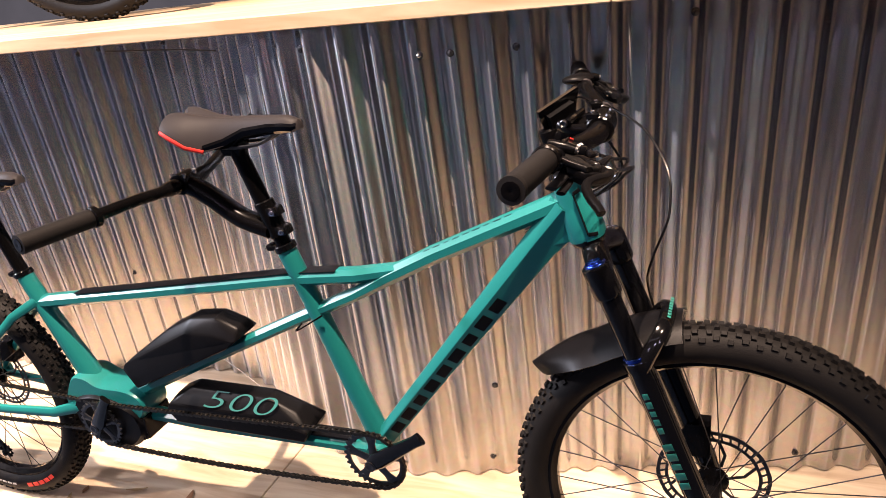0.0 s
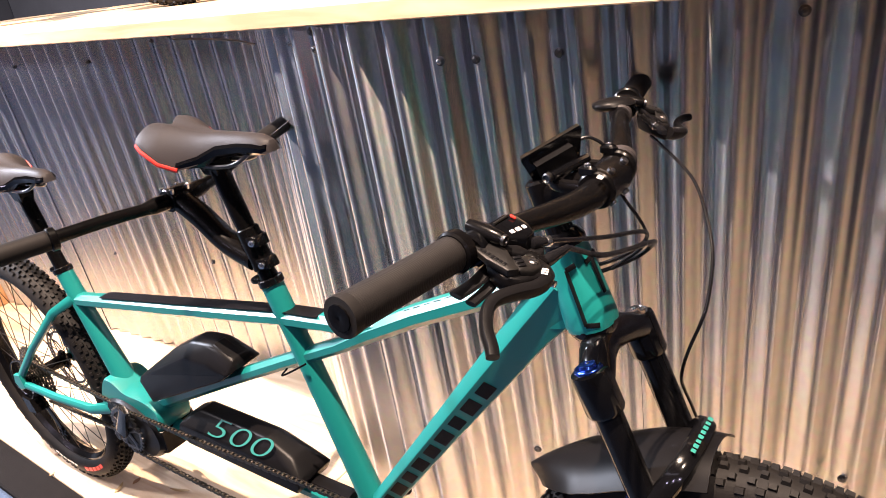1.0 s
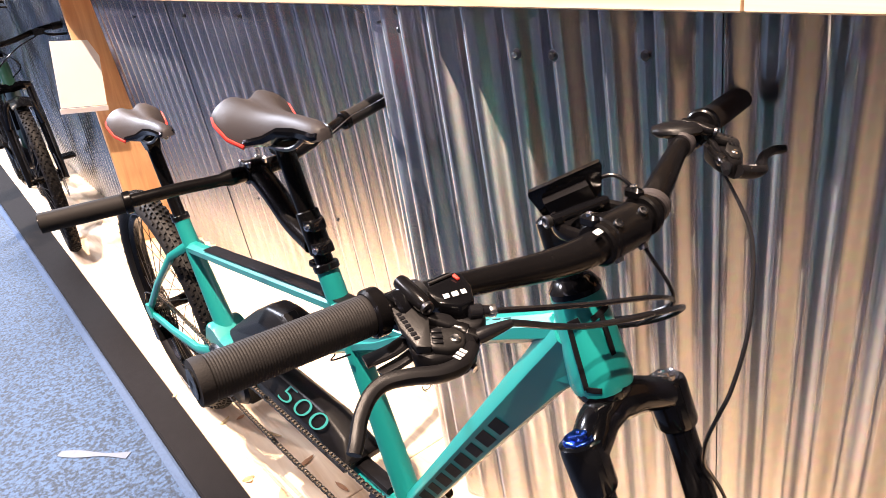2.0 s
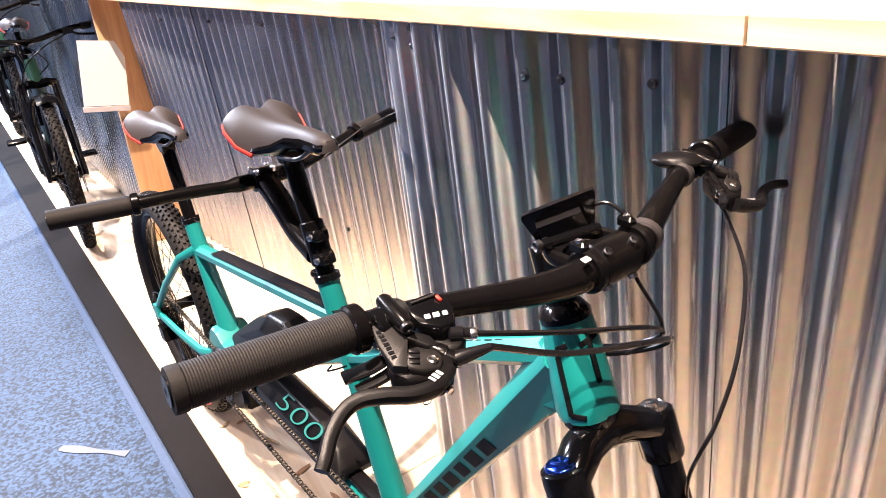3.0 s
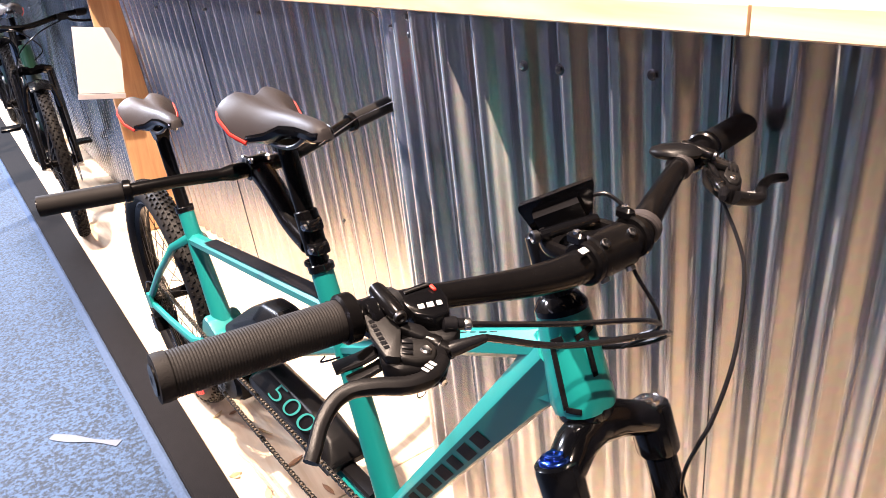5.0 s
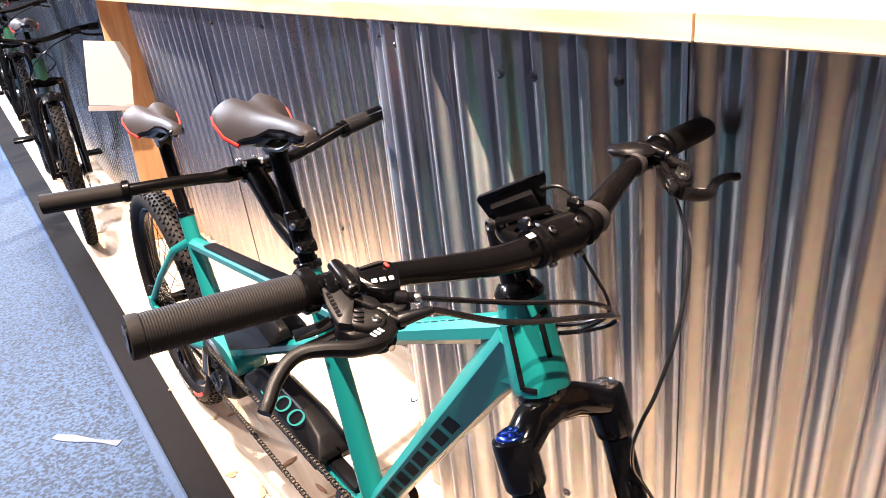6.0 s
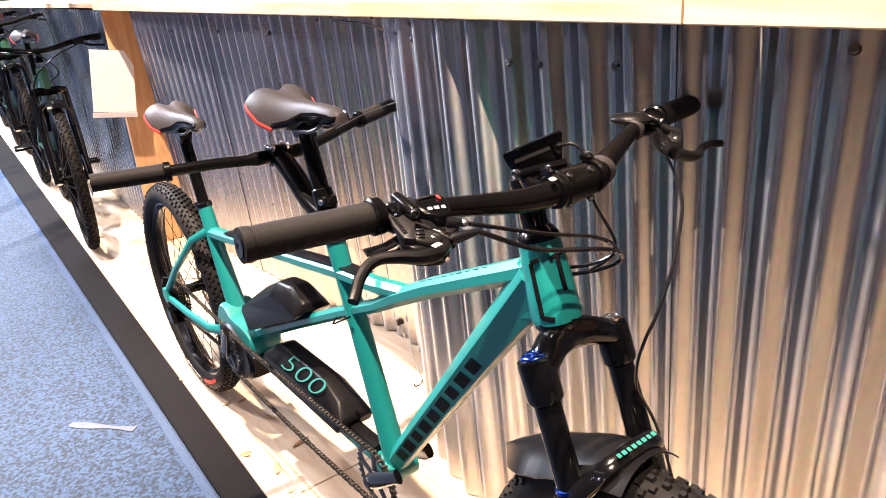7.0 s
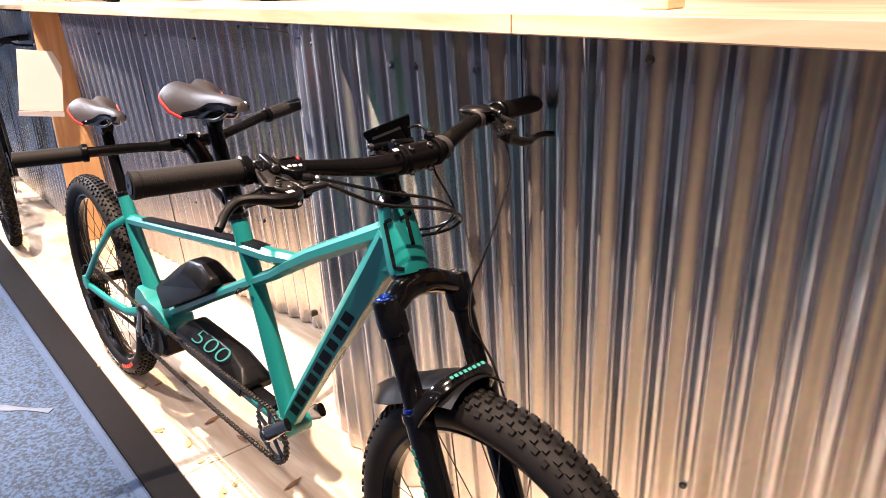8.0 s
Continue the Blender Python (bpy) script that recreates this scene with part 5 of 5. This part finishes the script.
# cables
for pts, r in (([SP(0.0475, -0.055, -0.0128), QR(-0.022, 1.010, -0.08), QR(-0.014, 0.984, 0.0), QR(-0.034, 0.947, 0.058), QR(-0.054, 0.927, 0.062), QR(-0.085, 0.912, 0.050), QR(-0.135, 0.900, 0.026)], 0.0025),
               ([B(-0.097, 1.038, -0.182), QR(-0.016, 0.996, -0.09), QR(-0.006, 0.972, 0.0), QR(-0.026, 0.941, 0.062), QR(-0.048, 0.919, 0.068), QR(-0.083, 0.902, 0.054), QR(-0.135, 0.888, 0.026)], 0.0028),
               ([QR(-0.085, 1.024, 0.215), QR(-0.066, 1.015, 0.203), QR(-0.024, 1.000, 0.165), QR(0.002, 0.986, 0.135), QR(0.030, 0.957, 0.088), QR(0.043, 0.930, 0.058), QR(0.045, 0.892, 0.034), QR(0.040, 0.867, 0.024), QR(0.024, 0.823, 0.030), QR(0.010, 0.775, 0.048), QR(0.006, 0.740, 0.070), QR(0.012, 0.690, 0.092), QR(0.034, 0.60, 0.104), QR(0.075, 0.47, 0.090)], 0.0021),
               ([B(-0.170, 1.066, 0.030), B(-0.150, 1.070, 0.040), B(-0.128, 1.050, 0.044), B(-0.116, 1.012, 0.030), QR(-0.030, 0.952, 0.052), QR(-0.075, 0.905, 0.052)], 0.0020),
               ([Q(-1.74, 0.29, -0.07), Q(-1.82, 0.32, -0.07), Q(-1.80, 0.39, -0.068), Q(-1.70, 0.42, -0.062)], 0.0022)):
    part("cable", pipe(pts, r), CABLE, bike)
# trimmed tie tails under the tube crossing
part("tie_tail", pipe([Q(-0.640, 0.668, -0.024), Q(-0.672, 0.648, -0.030), Q(-0.700, 0.632, -0.032), Q(-0.684, 0.650, -0.030)], 0.0018, 6), BLACK, bike)

text_mesh("500", 0.060, Matrix.Translation(Q(-0.893, 0.4335, -0.0348)) @ pose(0, 0, 0, 52.5, 0, 0) @ Matrix.Diagonal((2.15, 1.0, 1, 1)), TEALMARK, b2, "number_lettering")

# ---- loose things round the tandem ----
# placard on the end board
sign = thing("information_sign", "white information sheet in a clear holder on the pine end board", "sign", at=(-3.29, 1.348, 0.866))
sm = Matrix.Translation((-3.29, 1.350, 0.868)) @ pose(0, 0, 0, -9, 0, 0)
sheet = [(-0.098, -0.145), (0.098, -0.145), (0.098, 0.075), (0.058, 0.145), (-0.098, 0.145)]
part("paper", Shape().rings([[sm @ Vector((0.0, y, z)) for y, z in sheet], [sm @ Vector((0.002, y, z)) for y, z in sheet]]), PAPER, sign)
part("holder", Shape().box((0.004, 0.205, 0.024), sm @ pose(0.001, 0.0, -0.160), 0.001), GLASSY, sign, "clear plastic lower edge")
part("holder_bracket", Shape().box((0.055, 0.03, 0.10), sm @ pose(-0.030, 0.05, 0.02), 0.002), GLASSY, sign)


def screw(x, z, bright=False, r=0.0065):
    s = run_at(x)
    p, n = wall_at(s, z)
    ob = thing("screw", "small hexagonal roofing screw in the steel sheet", "screw", "screws in the steel sheets", at=p)
    p = p + n * (0.0095 * ripple(s) + 0.0035)
    part("washer", Shape().lathe(p, n, [(r * 0.3, -0.004), (r * 1.25, -0.002), (r * 1.25, 0.0005), (r * 1.0, 0.0012)], 14), DARKSTEEL, ob)
    part("head", Shape().lathe(p, n, [(r * 0.75, 0.0005), (r * 0.75, 0.005), (r * 0.5, 0.006), (r * 0.1, 0.0062)], 6), STEEL if bright else DARKSTEEL, ob, angle=20)


# front sheet and its neighbour to the east
for x, z, br in ((-0.455, 1.119, True), (-0.395, 1.118, False), (-0.268, 1.114, False), (-0.703, 1.181, False), (-0.705, 1.150, False), (-0.392, 0.298, False), (-0.42, 0.05, False)):
    screw(x, z, br)
for x, z in ((0.055, 1.145), (0.18, 0.318), (0.50, 1.12), (0.345, 0.065), (0.69, 0.30)):
    screw(x, z)
# bend and recess
screw(-0.852, 1.158, True, r=0.004)
screw(-0.77, 1.160, r=0.003)
for x, z in ((-1.305, 1.158), (-1.61, 1.148), (-1.545, 1.155), (-1.95, 1.10), (-2.35, 1.10), (-2.22, 0.40), (-1.66, 0.42), (-2.62, 1.10), (-2.88, 1.09)):
    screw(x, z, r=0.005)

# thin wires by the recess
w1 = thing("wire_rod", "thin bent metal rod under the counter edge", "wire", at=(-1.25, 1.54, 1.14))
part("rod", Shape().tube(smooth([(-1.500, 1.600, 1.150), (-1.36, 1.595, 1.146), (-1.19, 1.548, 1.145), (-1.034, 1.480, 1.144)], 4), 0.0022, 6), CHAIN, w1)
w2 = thing("thin_wire", "thin pale tether from the saddle to the steel wall", "wire", at=(-0.9, 1.25, 1.03))
part("wire", Shape().tube([(-0.62, 1.10, 1.030), (-0.80, 1.27, 1.008), (-0.885, 1.40, 1.000)], 0.0008, 5), STEEL, w2)
w3 = thing("floor_cable", "thin steel tether from the steel wall to the floor", "cable", at=(-1.25, 1.60, 0.0))
part("wire", Shape().tube(smooth([(-1.50, 1.715, 0.090), (-1.38, 1.675, 0.060), (-1.22, 1.615, 0.020), (-1.13, 1.575, 0.003)], 5), 0.0013, 6), STEEL, w3)
part("clip", Shape().tube(smooth([(-1.22, 1.615, 0.020), (-1.215, 1.600, 0.012), (-1.23, 1.590, 0.004), (-1.25, 1.60, 0.003)], 4), 0.0018, 6), CABLE, w3)
part("wall_bracket", Shape().box((0.02, 0.03, 0.02), pose(-1.50, 1.720, 0.092), 0.003), CHAIN, w3)

# dry leaves and chips lying on the floor
rnd = random.Random(5)
for i in range(16):
    x, y = rnd.uniform(-2.0, -0.75), rnd.uniform(1.02, 1.22)
    a = rnd.uniform(0, 6.28)
    L, w = rnd.uniform(0.012, 0.032), rnd.uniform(0.005, 0.010)
    leaf = i % 3 != 0
    ob = thing("dry_leaf" if leaf else "wood_chip", "curled dry leaf on the pine floor" if leaf else "reddish wood chip on the pine floor", "leaf" if leaf else "chip",
               "dry leaves on the floor" if leaf else "wood chips on the floor", at=(x, y, 0))
    m = Matrix.Translation((x, y, 0.0015)) @ pose(0, 0, 0, 0, 0, math.degrees(a))
    rows = []
    for k in range(6):
        t = -1 + 2 * k / 5
        ww = w * (1 - t * t * 0.92)
        h = 0.004 * t * t if leaf else 0.0
        rows.append([m @ Vector((t * L, -ww, h + 0.0015)), m @ Vector((t * L, 0, h)), m @ Vector((t * L, ww, h + 0.002)), m @ Vector((t * L, 0, h + (0.0012 if leaf else 0.004)))])
    part("blade" if leaf else "chip", Shape().rings(rows), LEAF if leaf else BARK, ob)

# ---- far display bicycles ----


def plain_bike(x0, y0, z0, heading, paint, label, group):
    """A mountain bicycle built from parts; x0, y0 is its front wheel's foot; heading in degrees."""
    ob = thing("mountain_bicycle", label, "bicycle", group)
    k = Shape

    def V(x, z, y=0.0):
        return (x, y, z)
    for nm, cx in (("front_wheel", 0.0), ("rear_wheel", -1.12)):
        wheel(ob, nm, V(cx, 0.35), 0.35, 0.052, DARKSTEEL, knobs=60, spokes=20)
    fr = part("frame", k().tube([V(-0.235, 0.845), V(-0.195, 0.745)], 0.027, 12), paint, ob)
    part("down_tube", k().tube([V(-0.20, 0.76), V(-0.68, 0.36)], 0.032, 12, flat=0.026), paint, fr)
    part("top_tube", k().tube([V(-0.23, 0.83), V(-0.80, 0.66)], 0.020, 12), paint, fr)
    part("seat_tube", k().tube([V(-0.84, 0.76), V(-0.70, 0.34)], 0.018, 12), paint, fr)
    for sg in (-1, 1):
        part("seat_stay", k().tube([V(-0.81, 0.66, sg * 0.02), V(-1.12, 0.36, sg * 0.065)], 0.008, 8), paint, fr)
        part("chain_stay", k().tube([V(-0.72, 0.34, sg * 0.03), V(-1.12, 0.35, sg * 0.065)], 0.009, 8), paint, fr)
    fk2 = part("fork", k().tube([V(-0.19, 0.735, -0.075), V(-0.185, 0.745, -0.04), V(-0.187, 0.742), V(-0.185, 0.745, 0.04), V(-0.19, 0.735, 0.075)], 0.02, 10, side=(1, 0, 0.4)), GLOSS, ob)
    for sg in (-1, 1):
        part("fork_leg", k().tube([V(-0.19, 0.74, sg * 0.07), V(-0.12, 0.58, sg * 0.07), V(0, 0.33, sg * 0.07)], [0.017, 0.021, 0.018], 12), GLOSS, fk2)
    part("fork_arch", k().tube(smooth([V(-0.10, 0.58, -0.07), V(-0.085, 0.68, -0.05), V(-0.08, 0.70), V(-0.085, 0.68, 0.05), V(-0.10, 0.58, 0.07)], 4), 0.012, 10), GLOSS, fk2)
    part("stem", k().tube([V(-0.245, 0.87), V(-0.25, 0.90), V(-0.20, 0.925)], 0.018, 10), BLACK, ob)
    part("handlebar", k().tube(smooth([V(-0.25, 0.965, -0.37), V(-0.225, 0.96, -0.2), V(-0.20, 0.93, -0.05), V(-0.20, 0.93, 0.05), V(-0.225, 0.96, 0.2), V(-0.25, 0.965, 0.37)], 4), 0.012, 10, side=(1, 0, 0)), BLACK, ob)
    for sg in (-1, 1):
        g = part("handlebar_grip", k().tube([V(-0.232, 0.962, sg * 0.245), V(-0.252, 0.965, sg * 0.375)], 0.0165, 12), GRIP, ob)
        lv = part("brake_lever", k().tube(smooth([V(-0.20, 0.955, sg * 0.19), V(-0.155, 0.935, sg * 0.22), V(-0.165, 0.925, sg * 0.30), V(-0.155, 0.92, sg * 0.32)], 4), 0.006, 8), BLACK, ob)
        part("lever_body", k().hull([V(-0.21 + a, 0.955 + b, sg * (0.16 + c)) for a in (0, 0.04) for b in (-0.015, 0.012) for c in (0, 0.045)]), BLACK, lv)
    part("cable", pipe([V(-0.17, 0.94, -0.17), V(-0.08, 0.93, -0.03), V(-0.10, 0.84, 0.06), V(-0.20, 0.78, 0.02)], 0.003), CABLE, ob)
    part("cable", pipe([V(-0.17, 0.94, 0.17), V(-0.06, 0.90, 0.05), V(-0.10, 0.80, -0.05), V(-0.11, 0.6, -0.075)], 0.003), CABLE, ob)
    part("seat_post", k().tube([V(-0.835, 0.74), V(-0.885, 0.93)], 0.014, 10), BLACK, ob)
    saddle(ob, V(-0.74, 0.985))
    part("battery", k().tube([V(-0.33, 0.70), V(-0.60, 0.47)], 0.036, 12, flat=0.03, power=4), MATT, ob)
    part("drive_unit", k().lathe(V(-0.70, 0.34, -0.07), (0, 1, 0), [(0.02, 0), (0.07, 0.008), (0.085, 0.03), (0.085, 0.11), (0.07, 0.13), (0.02, 0.14)], 16), MATT, ob)
    part("chainring", toothed(V(-0.70, 0.34, -0.085), 0.075, 34, 0.004), DARKSTEEL, ob)
    for sg, tip in ((-1, (-0.58, 0.43)), (1, (-0.82, 0.25))):
        part("crank_arm", k().tube([V(-0.70, 0.34, sg * 0.09), V(tip[0], tip[1], sg * 0.105)], 0.010, 10, flat=0.016), BLACK, ob)
        part("pedal", k().box((0.09, 0.09, 0.018), pose(tip[0], sg * 0.16, tip[1]), 0.004), BLACK, ob)
    rows = []
    for i in range(9):
        a = radians(150 - 80 * i / 8)
        rows.append([(0.375 * math.cos(a), 0.04 * c, 0.35 + (0.375 - 0.012 * abs(c)) * math.sin(a)) for c in (-1, -0.5, 0, 0.5, 1)] + [(0.372 * math.cos(a), 0.04 * c, 0.35 + (0.372 - 0.012 * abs(c)) * math.sin(a)) for c in (1, 0.5, 0, -0.5, -1)])
    part("front_mudguard", k().rings(rows), GLOSS, ob)
    ob.matrix_basis = pose(x0, y0, z0, 0, 0, heading) @ Matrix.Scale(1.09, 4)
    return ob


far = plain_bike(-3.60, 1.12, 0.0, -5, GREENPAINT, "dark green mountain bicycle with black fork on the platform", "display bicycles in a row")
for x, y, h in ((-5.40, 1.20, -4), (-7.15, 1.28, -3)):
    copy_thing(far, pose(x, y, 0, 0, 0, h) @ Matrix.Scale(1.09, 4))

# bicycles standing on the counters, only their tyres in view
def shelf_bike(x, y, heading):
    o = copy_thing(far, pose(x, y, TOP + 0.0325, 0, 0, heading))
    return tagged(o, label="mountain bicycle with black tyres standing on the counter", group="bicycles on the counter")


shelf_bike(-1.62, 1.74, 6)
shelf_bike(-0.20 + 1.05, 1.80, 178)
for i in range(4):
    shelf_bike(-4.4 - 0.62 * i, 1.86, 120)
# small wooden wheel blocks on the counter
for x in (0.10, 0.62):
    blk = thing("wheel_block", "small pale wooden wheel block on the counter", "block", "wheel blocks on the counter", at=(x, 1.46, TOP + 0.032))
    part("block", Shape().box((0.045, 0.05, 0.022), pose(x, 1.46, TOP + 0.0432), 0.002), PINE, blk)
    part("cleat", Shape().box((0.012, 0.05, 0.016), pose(x + 0.01, 1.46, TOP + 0.0622), 0.002), PINE, blk)

# pale streak of glare on the carpet, drawn as a thin coloured strip
tape = Shape()
rows = []
for i in range(9):
    t = i / 8
    x, y = -1.87 + 0.18 * t, 0.656 + 0.157 * t
    w = 0.012 + 0.005 * math.sin(7 * t)
    rows.append([(x - w * 0.66, y + w * 0.75, -0.0235), (x + w * 0.66, y - w * 0.75, -0.0235), (x + w * 0.66, y - w * 0.75, -0.0255), (x - w * 0.66, y + w * 0.75, -0.0255)])
tagged(part("glare_strip", tape.rings(rows), GLARE), label="short pale streak of glare painted on the blue carpet", category="tape")
